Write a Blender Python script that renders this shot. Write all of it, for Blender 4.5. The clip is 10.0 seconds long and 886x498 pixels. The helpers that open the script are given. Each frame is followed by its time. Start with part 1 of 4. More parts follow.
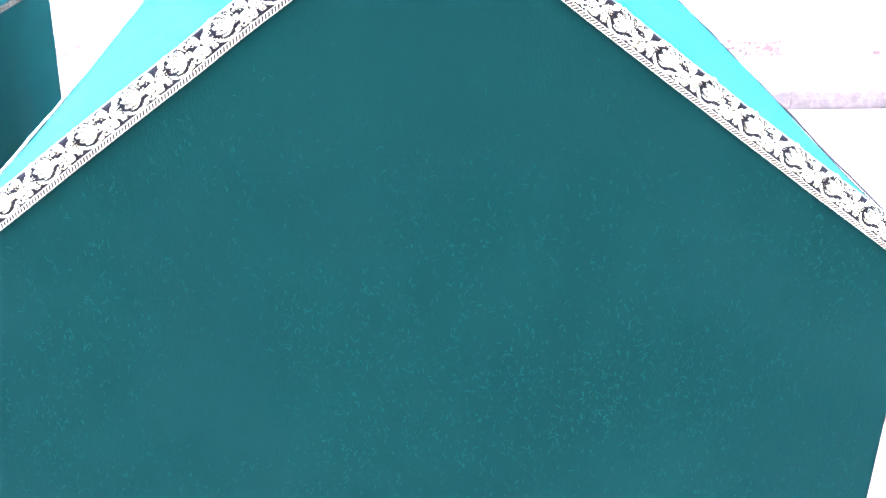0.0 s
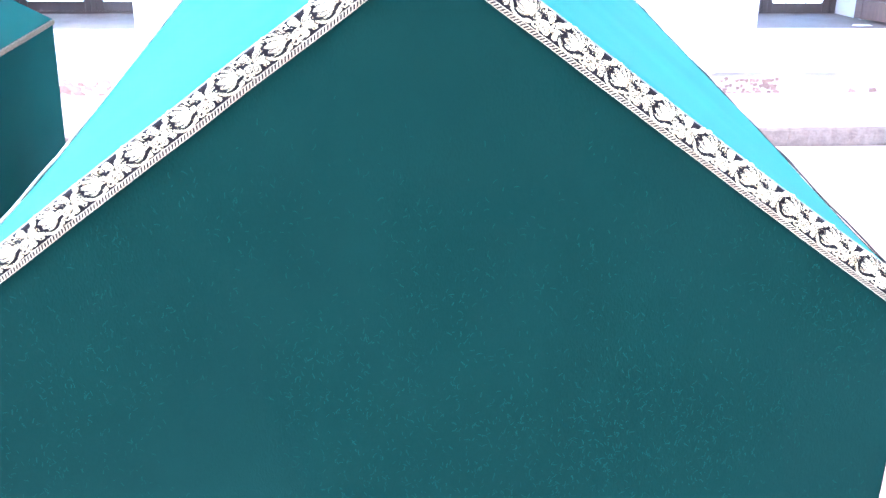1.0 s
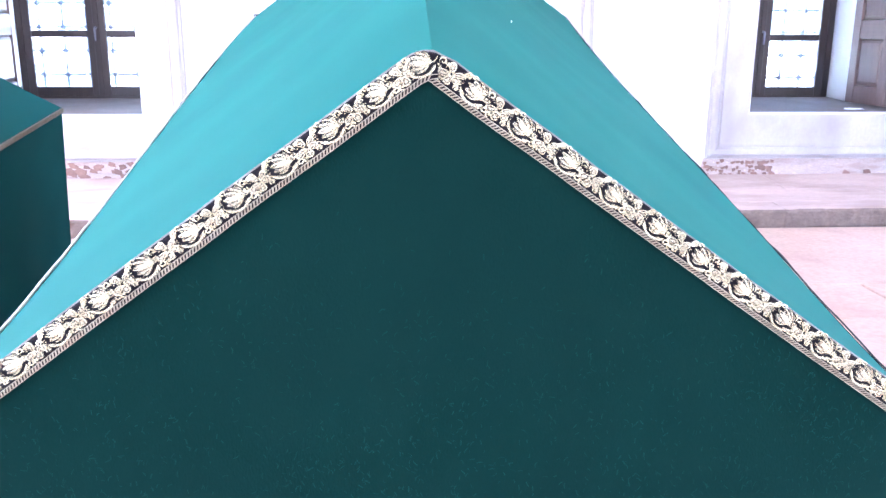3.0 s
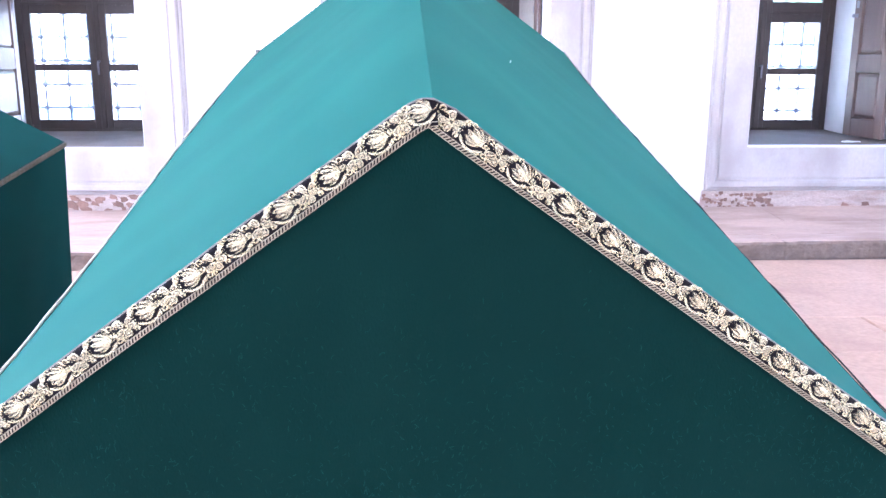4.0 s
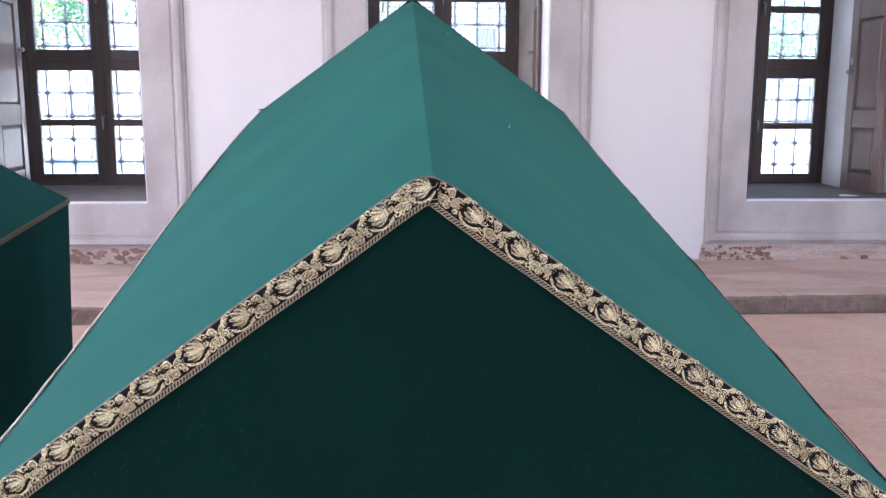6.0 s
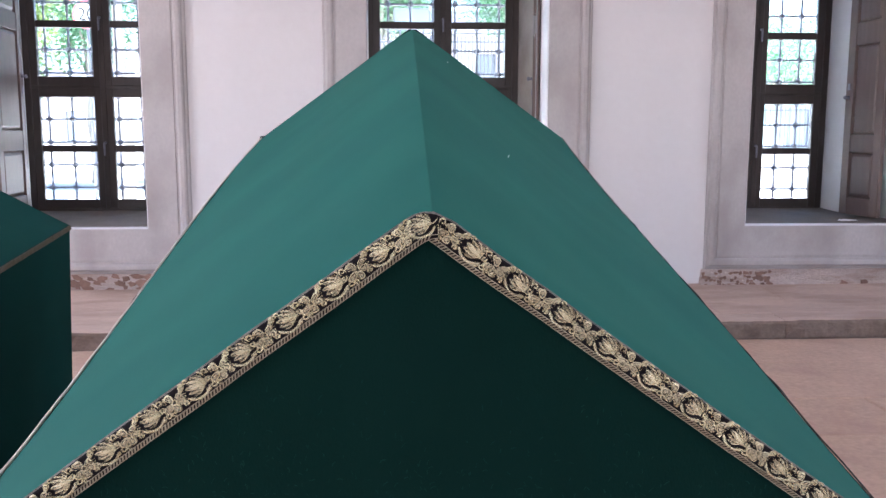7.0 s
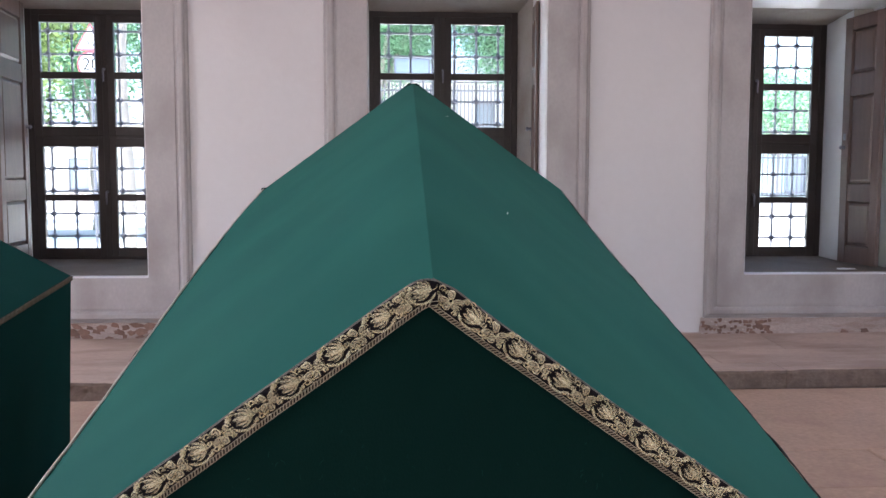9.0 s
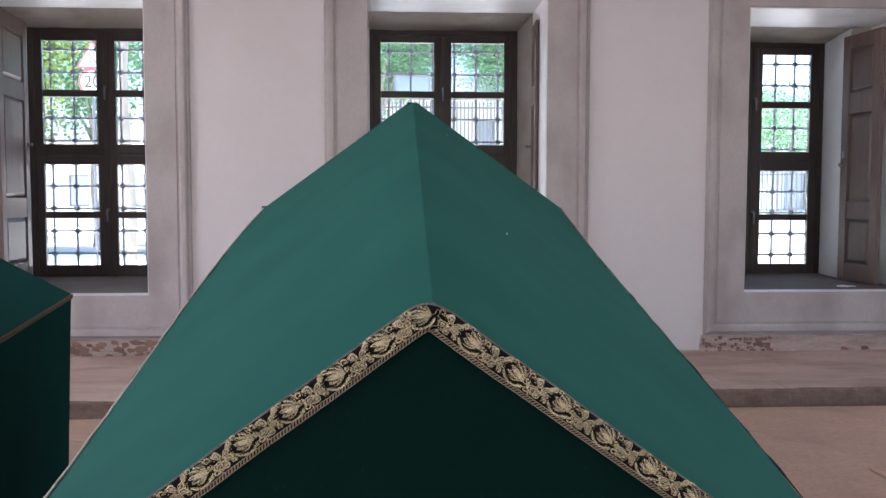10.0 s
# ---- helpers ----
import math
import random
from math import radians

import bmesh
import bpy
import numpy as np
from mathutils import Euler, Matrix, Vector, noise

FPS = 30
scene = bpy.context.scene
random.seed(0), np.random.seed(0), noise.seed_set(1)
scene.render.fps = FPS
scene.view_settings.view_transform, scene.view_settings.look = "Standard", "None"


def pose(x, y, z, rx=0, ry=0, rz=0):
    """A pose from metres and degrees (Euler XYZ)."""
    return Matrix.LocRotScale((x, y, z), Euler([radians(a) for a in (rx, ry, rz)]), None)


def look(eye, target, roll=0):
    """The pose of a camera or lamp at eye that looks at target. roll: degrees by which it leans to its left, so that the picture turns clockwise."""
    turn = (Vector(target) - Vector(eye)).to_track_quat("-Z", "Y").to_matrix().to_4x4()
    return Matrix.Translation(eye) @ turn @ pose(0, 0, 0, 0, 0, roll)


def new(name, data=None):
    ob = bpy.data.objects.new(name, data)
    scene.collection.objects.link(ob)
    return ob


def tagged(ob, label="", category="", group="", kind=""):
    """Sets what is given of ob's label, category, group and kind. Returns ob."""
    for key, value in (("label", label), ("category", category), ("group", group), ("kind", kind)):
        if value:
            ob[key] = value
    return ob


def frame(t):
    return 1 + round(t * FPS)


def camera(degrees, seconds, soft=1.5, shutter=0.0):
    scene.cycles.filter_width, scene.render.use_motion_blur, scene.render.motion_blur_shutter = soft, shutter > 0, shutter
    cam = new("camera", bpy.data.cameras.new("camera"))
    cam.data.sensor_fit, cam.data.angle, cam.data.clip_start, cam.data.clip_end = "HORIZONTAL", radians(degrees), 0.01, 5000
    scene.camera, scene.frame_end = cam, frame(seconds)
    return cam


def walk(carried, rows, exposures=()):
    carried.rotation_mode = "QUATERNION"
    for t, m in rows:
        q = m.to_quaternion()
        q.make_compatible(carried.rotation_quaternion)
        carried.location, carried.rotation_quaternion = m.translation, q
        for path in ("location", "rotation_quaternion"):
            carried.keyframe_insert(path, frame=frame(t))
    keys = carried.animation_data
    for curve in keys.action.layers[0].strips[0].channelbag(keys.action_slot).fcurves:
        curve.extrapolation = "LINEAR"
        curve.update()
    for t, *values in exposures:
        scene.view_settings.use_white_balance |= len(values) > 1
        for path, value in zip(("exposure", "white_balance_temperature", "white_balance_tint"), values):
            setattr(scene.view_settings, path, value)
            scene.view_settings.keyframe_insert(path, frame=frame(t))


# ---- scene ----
cam = camera(54.7, 10.0)
PATH = [
    (0, (-0.032, 0.317, 1.1), (0.067, 2.168, 0.35), 0.3),
    (0.5, (-0.032, 0.316, 1.107), (0.066, 2.18, 0.387), 0.3),
    (1, (-0.032, 0.316, 1.116), (0.068, 2.195, 0.439), 0.3),
    (1.5, (-0.032, 0.314, 1.124), (0.068, 2.208, 0.489), 0.3),
    (2, (-0.032, 0.314, 1.134), (0.068, 2.222, 0.544), 0.2),
    (2.5, (-0.032, 0.312, 1.142), (0.068, 2.233, 0.596), 0.2),
    (3, (-0.032, 0.31, 1.151), (0.069, 2.241, 0.643), 0.2),
    (4.5, (-0.032, 0.303, 1.171), (0.069, 2.259, 0.766), 0.2),
    (5, (-0.032, 0.3, 1.178), (0.069, 2.263, 0.806), 0.2),
    (5.5, (-0.032, 0.299, 1.183), (0.069, 2.265, 0.835), 0.2),
    (7, (-0.032, 0.291, 1.199), (0.069, 2.27, 0.93), 0.1),
    (7.5, (-0.033, 0.287, 1.204), (0.069, 2.27, 0.963), 0.1),
    (8, (-0.033, 0.283, 1.21), (0.069, 2.269, 0.998), 0.1),
    (8.5, (-0.033, 0.28, 1.215), (0.069, 2.269, 1.03), 0.1),
    (9, (-0.033, 0.278, 1.219), (0.069, 2.269, 1.057), 0.1),
    (9.5, (-0.033, 0.276, 1.223), (0.069, 2.268, 1.08), 0.1),
    (10, (-0.033, 0.273, 1.227), (0.069, 2.266, 1.103), 0.1),
]
walk(cam, [(t, look(eye, target, roll)) for t, eye, target, roll in PATH],
     [(0.0, 6.26, 4900, 11), (1.0, 5.87, 4900, 13), (2.5, 5.10, 5020, 17), (4.5, 4.36, 5310, 18), (5.5, 3.70, 5620, 17), (7.5, 3.03, 6000, 15), (10.0, 2.54, 6190, 14)])

# ---- world, sun, light through the windows, exposure ----
world = bpy.data.worlds.new("world")
scene.world = world
world.use_nodes = True
_nt = world.node_tree
_sky = _nt.nodes.new("ShaderNodeTexSky")
_sky.sky_type, _sky.sun_disc = "NISHITA", False
_sky.sun_elevation, _sky.sun_rotation = radians(68), radians(-104)
_nt.links.new(_sky.outputs[0], _nt.nodes["Background"].inputs[0])
_nt.nodes["Background"].inputs[1].default_value = 0.15

sun = new("sun", bpy.data.lights.new("sun", "SUN"))
sun.data.energy, sun.data.angle, sun.data.color = 5.0, radians(0.5), (1.0, 0.96, 0.9)
sun.matrix_world = look((-8.0, -2.0, 20.0), (0.0, 0.0, 0.0))


def window_light(x, y, z, w, h, target, watts, color=(1.0, 0.97, 1.0)):
    """Sky light that comes in by one opening."""
    ob = new("window_light", bpy.data.lights.new("window_light", "AREA"))
    ob.data.shape, ob.data.size, ob.data.size_y = "RECTANGLE", w, h
    ob.data.energy, ob.data.color = watts, color
    ob.matrix_world = look((x, y, z), target)


XL, XR, YB, YF, TOP = -4.7, 5.3, -4.6, 6.23, 6.2      # the room's inner faces
THICK = 1.25                                            # front wall
SIDE_Y = (-2.0, 1.2, 4.2)                               # windows of the side walls
BACK_X = (-2.4, 0.35, 3.0)                              # windows of the back wall
for wy in SIDE_Y:
    window_light(XL - 0.3, wy, 1.6, 1.15, 2.0, (XL + 1, wy, 1.5), 10.5)
for wy in SIDE_Y[:2]:
    window_light(XR + 0.3, wy, 1.6, 1.15, 2.0, (XR - 1, wy, 1.5), 6.4)
for wx in BACK_X:
    window_light(wx, YB - 0.3, 1.6, 1.15, 2.0, (wx, YB + 1, 1.5), 3.0)
for wy in SIDE_Y[:2]:
    window_light(XL - 0.3, wy, 4.6, 1.15, 1.2, (XL + 1, wy, 4.4), 4.4)
    window_light(XR + 0.3, wy, 4.6, 1.15, 1.2, (XR - 1, wy, 4.4), 2.8)

# ---- materials ----


def material(name, color, rough=0.8, metal=0.0, var=0.15, scale=6.0, fine=80.0, bump=0.2, depth=0.002,
             stain=None, stain_scale=1.5, stain_lo=0.55, stain_hi=0.75, sheen=0.0, stretch=(1, 1, 1), rand=0.0, spec=0.5, coords="Object"):
    """Base colour with broad and fine variation, optional stains, and fine relief."""
    m = bpy.data.materials.new(name)
    m.use_nodes = True
    nt = m.node_tree
    n, link = nt.nodes, nt.links.new
    bsdf = n["Principled BSDF"]
    tc = n.new("ShaderNodeTexCoord")
    mp = n.new("ShaderNodeMapping")
    mp.inputs["Scale"].default_value = stretch
    link(tc.outputs[coords], mp.inputs[0])

    def noise_at(s, detail=4.0):
        t = n.new("ShaderNodeTexNoise")
        t.inputs["Scale"].default_value, t.inputs["Detail"].default_value = s, detail
        link(mp.outputs[0], t.inputs["Vector"])
        return t
    broad, grain = noise_at(scale), noise_at(fine, 3.0)
    mix = n.new("ShaderNodeMix")
    mix.data_type = "RGBA"
    dark = [c * (1 - var) for c in color]
    light = [min(1, c * (1 + var)) for c in color]
    mix.inputs["A"].default_value, mix.inputs["B"].default_value = (*dark, 1), (*light, 1)
    link(broad.outputs["Fac"], mix.inputs["Factor"])
    last = mix.outputs["Result"]
    g = n.new("ShaderNodeMix")
    g.data_type, g.blend_type = "RGBA", "OVERLAY"
    g.inputs["Factor"].default_value = min(1.0, var * 1.5)
    link(last, g.inputs["A"])
    link(grain.outputs["Color"], g.inputs["B"])
    bw = n.new("ShaderNodeRGBToBW")
    link(grain.outputs["Color"], bw.inputs[0])
    nt.links.remove(g.inputs["B"].links[0])
    link(bw.outputs[0], g.inputs["B"])
    last = g.outputs["Result"]
    if stain:
        st = noise_at(stain_scale, 8.0)
        ramp = n.new("ShaderNodeMapRange")
        ramp.inputs["From Min"].default_value, ramp.inputs["From Max"].default_value = stain_lo, stain_hi
        link(st.outputs["Fac"], ramp.inputs["Value"])
        sm = n.new("ShaderNodeMix")
        sm.data_type = "RGBA"
        link(ramp.outputs[0], sm.inputs["Factor"])
        link(last, sm.inputs["A"])
        sm.inputs["B"].default_value = (*stain, 1)
        last = sm.outputs["Result"]
    if rand:
        info = n.new("ShaderNodeObjectInfo")
        mr = n.new("ShaderNodeMapRange")
        mr.inputs["To Min"].default_value, mr.inputs["To Max"].default_value = 1 - rand, 1 + rand
        link(info.outputs["Random"], mr.inputs["Value"])
        mul = n.new("ShaderNodeMix")
        mul.data_type, mul.blend_type = "RGBA", "MULTIPLY"
        mul.inputs["Factor"].default_value = 1.0
        link(last, mul.inputs["A"])
        link(mr.outputs[0], mul.inputs["B"])
        last = mul.outputs["Result"]
    link(last, bsdf.inputs["Base Color"])
    bsdf.inputs["Roughness"].default_value, bsdf.inputs["Metallic"].default_value = rough, metal
    bsdf.inputs["Specular IOR Level"].default_value = spec
    if sheen:
        bsdf.inputs["Sheen Weight"].default_value = sheen
        bsdf.inputs["Sheen Roughness"].default_value = 0.45
        bsdf.inputs["Sheen Tint"].default_value = (*[min(1, c * 4 + 0.05) for c in color], 1)
    if bump:
        add = n.new("ShaderNodeMath")
        add.operation = "ADD"
        link(broad.outputs["Fac"], add.inputs[0])
        link(grain.outputs["Fac"], add.inputs[1])
        b = n.new("ShaderNodeBump")
        b.inputs["Strength"].default_value, b.inputs["Distance"].default_value = bump, depth
        link(add.outputs[0], b.inputs["Height"])
        link(b.outputs[0], bsdf.inputs["Normal"])
    return m


def glass_material():
    m = bpy.data.materials.new("window_glass")
    m.use_nodes = True
    n, link = m.node_tree.nodes, m.node_tree.links.new
    n.remove(n["Principled BSDF"])
    clear, gloss, mix, lw = n.new("ShaderNodeBsdfTransparent"), n.new("ShaderNodeBsdfGlossy"), n.new("ShaderNodeMixShader"), n.new("ShaderNodeFresnel")
    gloss.inputs["Roughness"].default_value = 0.02
    clear.inputs["Color"].default_value = (0.94, 0.97, 0.96, 1)
    link(lw.outputs[0], mix.inputs[0])
    link(clear.outputs[0], mix.inputs[1])
    link(gloss.outputs[0], mix.inputs[2])
    link(mix.outputs[0], n["Material Output"].inputs[0])
    return m


PLASTER = material("wall_plaster", (0.64, 0.607, 0.600), 0.9, var=0.04, scale=1.2, fine=25, bump=0.25, depth=0.004, stain=(0.54, 0.50, 0.49), stain_scale=0.9, stain_lo=0.52, stain_hi=0.9)
PLASTER_BASE = material("peeling_plaster", (0.50, 0.405, 0.36), 0.95, var=0.28, scale=10, fine=110, bump=0.9, depth=0.010, stain=(0.36, 0.245, 0.195), stain_scale=6, stain_lo=0.52, stain_hi=0.70, stretch=(0.5, 1, 2.2))
LINING = material("tan_stone_lining", (0.37, 0.325, 0.285), 0.85, var=0.15, scale=4, fine=50, bump=0.3, depth=0.004, stain=(0.26, 0.20, 0.16), stain_scale=3, stain_lo=0.5, stain_hi=0.8)
FLAKE = material("plaster_flake", (0.58, 0.48, 0.44), 0.95, var=0.2, scale=14, fine=90, bump=0.6, depth=0.004, rand=0.12)
BRICK_RED = material("bare_brick", (0.25, 0.15, 0.115), 0.95, var=0.3, scale=16, fine=120, bump=0.8, depth=0.006, rand=0.25)
MARBLE = material("grey_marble", (0.415, 0.380, 0.368), 0.55, var=0.10, scale=2.2, fine=40, bump=0.15, depth=0.002, stain=(0.29, 0.250, 0.238), stain_scale=2.6, stain_lo=0.44, stain_hi=0.80, stretch=(1.3, 1.2, 0.9))
POLISHED = material("polished_niche_marble", (0.84, 0.82, 0.83), 0.45, var=0.1, scale=3, fine=20, bump=0.06, depth=0.001, stain=(0.56, 0.52, 0.50), stain_scale=2, stain_lo=0.5, stain_hi=0.85, spec=0.8)
REVEAL = material("pale_plaster_reveal", (0.68, 0.67, 0.68), 0.85, var=0.08, scale=3, fine=40, bump=0.25, depth=0.003, stain=(0.56, 0.53, 0.51), stain_scale=3, stain_lo=0.5, stain_hi=0.85)
SILL = material("pale_marble_sill", (0.70, 0.67, 0.68), 0.5, var=0.1, scale=4, fine=40, bump=0.15, depth=0.002)
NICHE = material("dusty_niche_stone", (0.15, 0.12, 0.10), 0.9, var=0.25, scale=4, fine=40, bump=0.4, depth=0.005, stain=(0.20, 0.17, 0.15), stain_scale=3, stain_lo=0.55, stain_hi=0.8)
STONE = material("pink_stone", (0.530, 0.362, 0.268), 0.75, var=0.22, scale=1.9, fine=45, bump=0.4, depth=0.004, stain=(0.37, 0.235, 0.18), stain_scale=1.7, stain_lo=0.5, stain_hi=0.8, rand=0.07)
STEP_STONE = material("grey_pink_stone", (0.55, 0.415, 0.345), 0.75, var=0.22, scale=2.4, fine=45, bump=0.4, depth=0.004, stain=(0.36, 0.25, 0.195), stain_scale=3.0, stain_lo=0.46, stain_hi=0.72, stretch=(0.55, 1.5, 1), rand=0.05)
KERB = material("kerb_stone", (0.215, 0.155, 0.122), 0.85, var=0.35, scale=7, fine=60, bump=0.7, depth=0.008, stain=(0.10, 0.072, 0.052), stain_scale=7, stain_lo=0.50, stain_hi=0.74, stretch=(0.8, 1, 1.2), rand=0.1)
JOINT = material("dark_joint", (0.16, 0.12, 0.10), 0.95, var=0.3, scale=9, fine=90)
# Frame wood is darkened to look backlit; the lit shutters get a lighter brown.
WOOD = material("dark_stained_wood", (0.036, 0.024, 0.020), 0.45, var=0.3, scale=7, fine=60, bump=0.15, depth=0.001, stretch=(6, 6, 0.6), rand=0.06)
SHUTTER_WOOD = material("brown_shutter_wood", (0.108, 0.067, 0.055), 0.40, var=0.35, scale=5, fine=60, bump=0.2, depth=0.001, stretch=(6, 6, 0.6), spec=0.4)
IRON = material("painted_iron", (0.22, 0.22, 0.26), 0.5, metal=0.3, var=0.2, scale=20, fine=150, bump=0.3, depth=0.001)
GLASS = glass_material()
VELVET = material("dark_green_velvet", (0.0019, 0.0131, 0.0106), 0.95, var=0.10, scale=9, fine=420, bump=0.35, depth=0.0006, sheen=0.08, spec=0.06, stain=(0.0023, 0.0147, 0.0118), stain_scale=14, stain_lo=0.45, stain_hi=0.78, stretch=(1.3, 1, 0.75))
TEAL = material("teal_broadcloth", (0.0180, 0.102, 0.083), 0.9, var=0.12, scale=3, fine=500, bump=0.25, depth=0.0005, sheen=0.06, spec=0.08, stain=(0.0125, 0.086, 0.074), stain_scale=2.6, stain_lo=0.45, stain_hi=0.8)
NAVY = material("dark_ribbon_ground", (0.0062, 0.004, 0.0055), 0.8, spec=0.12, var=0.2, scale=60, fine=900, bump=0.4, depth=0.0003)
GOLD = material("gold_thread", (0.62, 0.545, 0.36), 0.24, metal=0.85, var=0.65, scale=800, fine=2600, bump=1.0, depth=0.0012, rand=0.12)
SILVER = material("pale_gold_braid", (0.28, 0.243, 0.17), 0.45, metal=0.6, var=0.25, scale=300, fine=1500, bump=0.6, depth=0.0003)
SELVAGE = material("brown_selvage_thread", (0.17, 0.145, 0.125), 0.6, var=0.35, scale=500, fine=2000, bump=0.6, depth=0.0003)
CORD = material("pale_piping_cord", (0.68, 0.66, 0.58), 0.7, var=0.15, scale=60, fine=600, bump=0.5, depth=0.0004)
OLD_BRAID = material("tarnished_braid", (0.13, 0.105, 0.06), 0.5, metal=0.4, var=0.4, scale=90, fine=600, bump=0.8, depth=0.001)
DEEP_CLOTH = material("deep_green_cloth", (0.0052, 0.062, 0.055), 0.9, var=0.12, scale=4, fine=400, bump=0.25, depth=0.0005, sheen=0.1, spec=0.15)
DEEP_DRAPE = material("deep_green_drape", (0.0042, 0.049, 0.043), 0.95, var=0.15, scale=5, fine=400, bump=0.3, depth=0.0006, sheen=0.1, spec=0.1)
DARK_CORD = material("black_seam_tape", (0.012, 0.014, 0.016), 0.8, var=0.2, scale=60, fine=600)
LINT = material("pale_lint", (0.0050, 0.0258, 0.0212), 0.95, spec=0.05, var=0.5, scale=60, fine=900, bump=0)
WHITE = material("white_fleck", (0.8, 0.8, 0.78), 0.8, var=0.05, scale=90, fine=300, bump=0)

# ---- mesh helpers ----


def link_mesh(name, bm, mat, parent=None, label="", smooth=False):
    me = bpy.data.meshes.new(name)
    bmesh.ops.recalc_face_normals(bm, faces=bm.faces)
    bm.to_mesh(me)
    bm.free()
    me.materials.append(mat)
    if smooth:
        me.polygons.foreach_set("use_smooth", [True] * len(me.polygons))
    ob = new(name, me)
    if parent:
        ob.parent = parent
    if label:
        ob["label"] = label
    return ob


def part(name, bm, mat, parent, label="", smooth=False):
    """One mesh as a part under a thing or a part."""
    return link_mesh(name, bm, mat, parent, label, smooth)


def again(ob, parent, m):
    """Another piece on the same mesh."""
    o = new(ob.name.split(".")[0], ob.data)
    o.parent, o.matrix_basis = parent, m
    return o


def thing(name, label, category, at=(0, 0, 0), group="", kind=""):
    e = new(name)
    e.empty_display_size = 0.1
    e.location = at
    return tagged(e, label, category, group, kind)


def box(bm, x0, x1, y0, y1, z0, z1, bevel=0.0):
    """A box, with its edges rounded off by bevel."""
    vs = [bm.verts.new((x, y, z)) for x in (x0, x1) for y in (y0, y1) for z in (z0, z1)]
    fs = [(0, 1, 3, 2), (4, 6, 7, 5), (0, 4, 5, 1), (2, 3, 7, 6), (0, 2, 6, 4), (1, 5, 7, 3)]
    faces = [bm.faces.new([vs[i] for i in f]) for f in fs]
    if bevel:
        edges = list({e for f in faces for e in f.edges})
        bmesh.ops.bevel(bm, geom=edges, offset=bevel, segments=1, affect="EDGES")
    return bm


def tube(bm, pts, r, seg=6, closed_ends=True):
    """A round rod along points; r is one radius or one for each point."""
    rings = []
    pts = [Vector(p) for p in pts]
    for i, p in enumerate(pts):
        d = (pts[min(i + 1, len(pts) - 1)] - pts[max(i - 1, 0)]).normalized()
        a = d.orthogonal().normalized() if i == 0 else (side - d * side.dot(d)).normalized()
        side = a
        b = d.cross(a)
        rr = r[i] if isinstance(r, (list, tuple)) else r
        rings.append([bm.verts.new(p + rr * (a * math.cos(2 * math.pi * k / seg) + b * math.sin(2 * math.pi * k / seg))) for k in range(seg)])
    for u, v in zip(rings, rings[1:]):
        for k in range(seg):
            bm.faces.new((u[k], u[(k + 1) % seg], v[(k + 1) % seg], v[k]))
    if closed_ends:
        bm.faces.new(rings[0][::-1])
        bm.faces.new(rings[-1])
    return bm


def sheet(bm, f, nu, nv):
    """A grid of faces over f(u, v), u and v from 0 to 1."""
    g = [[bm.verts.new(f(i / nu, j / nv)) for j in range(nv + 1)] for i in range(nu + 1)]
    for i in range(nu):
        for j in range(nv):
            bm.faces.new((g[i][j], g[i + 1][j], g[i + 1][j + 1], g[i][j + 1]))
    return bm


def wall_with_holes(bm, along, a0, a1, b0, b1, z0, z1, holes):
    """A wall of boxes round openings (s0, s1, z0, z1). along: 'x' or 'y'; b0, b1 its two faces."""
    def put(s0, s1, zz0, zz1):
        if s1 - s0 > 1e-4 and zz1 - zz0 > 1e-4:
            box(bm, s0, s1, b0, b1, zz0, zz1) if along == "x" else box(bm, b0, b1, s0, s1, zz0, zz1)
    cuts = sorted({a0, a1, *[h[0] for h in holes], *[h[1] for h in holes]})
    for s0, s1 in zip(cuts, cuts[1:]):
        mine = sorted([h for h in holes if h[0] <= s0 + 1e-6 and h[1] >= s1 - 1e-6], key=lambda h: h[2])
        z = z0
        for h in mine:
            put(s0, s1, z, h[2])
            z = h[3]
        put(s0, s1, z, z1)
    return bm


# ---- the room ----
WINDOWS = [  # opening left, right, bottom, top; frame's middle; rows of panes from the top; grille's first upright, step, first bar, step; pane widths
    dict(splay=0.0, wide=1.0, l=-2.99, r=-1.747, b=0.545, t=2.62, fx=-2.356, half=0.50, rows=((2.447, 2.062), (2.008, 1.632), (1.472, 1.095), (1.042, 0.665)), gx=-2.844, gs=0.184, gz=0.752, gt=0.183),
    dict(splay=0.06, wide=1.01, l=-0.245, r=0.990, b=0.552, t=2.62, fx=0.32, half=0.50, rows=((2.46, 2.072), (2.018, 1.639), (1.477, 1.098), (1.044, 0.665)), gx=-0.116, gs=0.18, gz=0.752, gt=0.184),
    dict(splay=0.0, wide=0.95, l=2.408, r=3.64, b=0.552, t=2.541, fx=2.90, half=0.475, rows=((2.393, 2.011), (1.955, 1.596), (1.437, 1.078), (1.027, 0.663)), gx=2.477, gs=0.165, gz=0.731, gt=0.1783),
]
REB = 6.85      # where the reveal narrows
FY = 7.27       # the frames' room side
bm = bmesh.new()
wall_with_holes(bm, "x", XL - 0.6, XR + 0.6, YF, REB, -0.3, TOP, [(w["l"] - w["splay"], w["r"], w["b"], w["t"]) for w in WINDOWS])
tagged(link_mesh("wall_north", bm, PLASTER), "thick white plastered wall with three deep window niches", "wall", kind="structure")
bm = bmesh.new()
wall_with_holes(bm, "x", XL - 0.6, XR + 0.6, REB, YF + THICK, -0.3, TOP, [(min(w["l"] + 0.03, w["fx"] - w["half"] - 0.09), (w["r"] if w["splay"] else w["fx"] + w["half"] + 0.105), w["b"] - 0.004, w["t"] + 0.001) for w in WINDOWS])
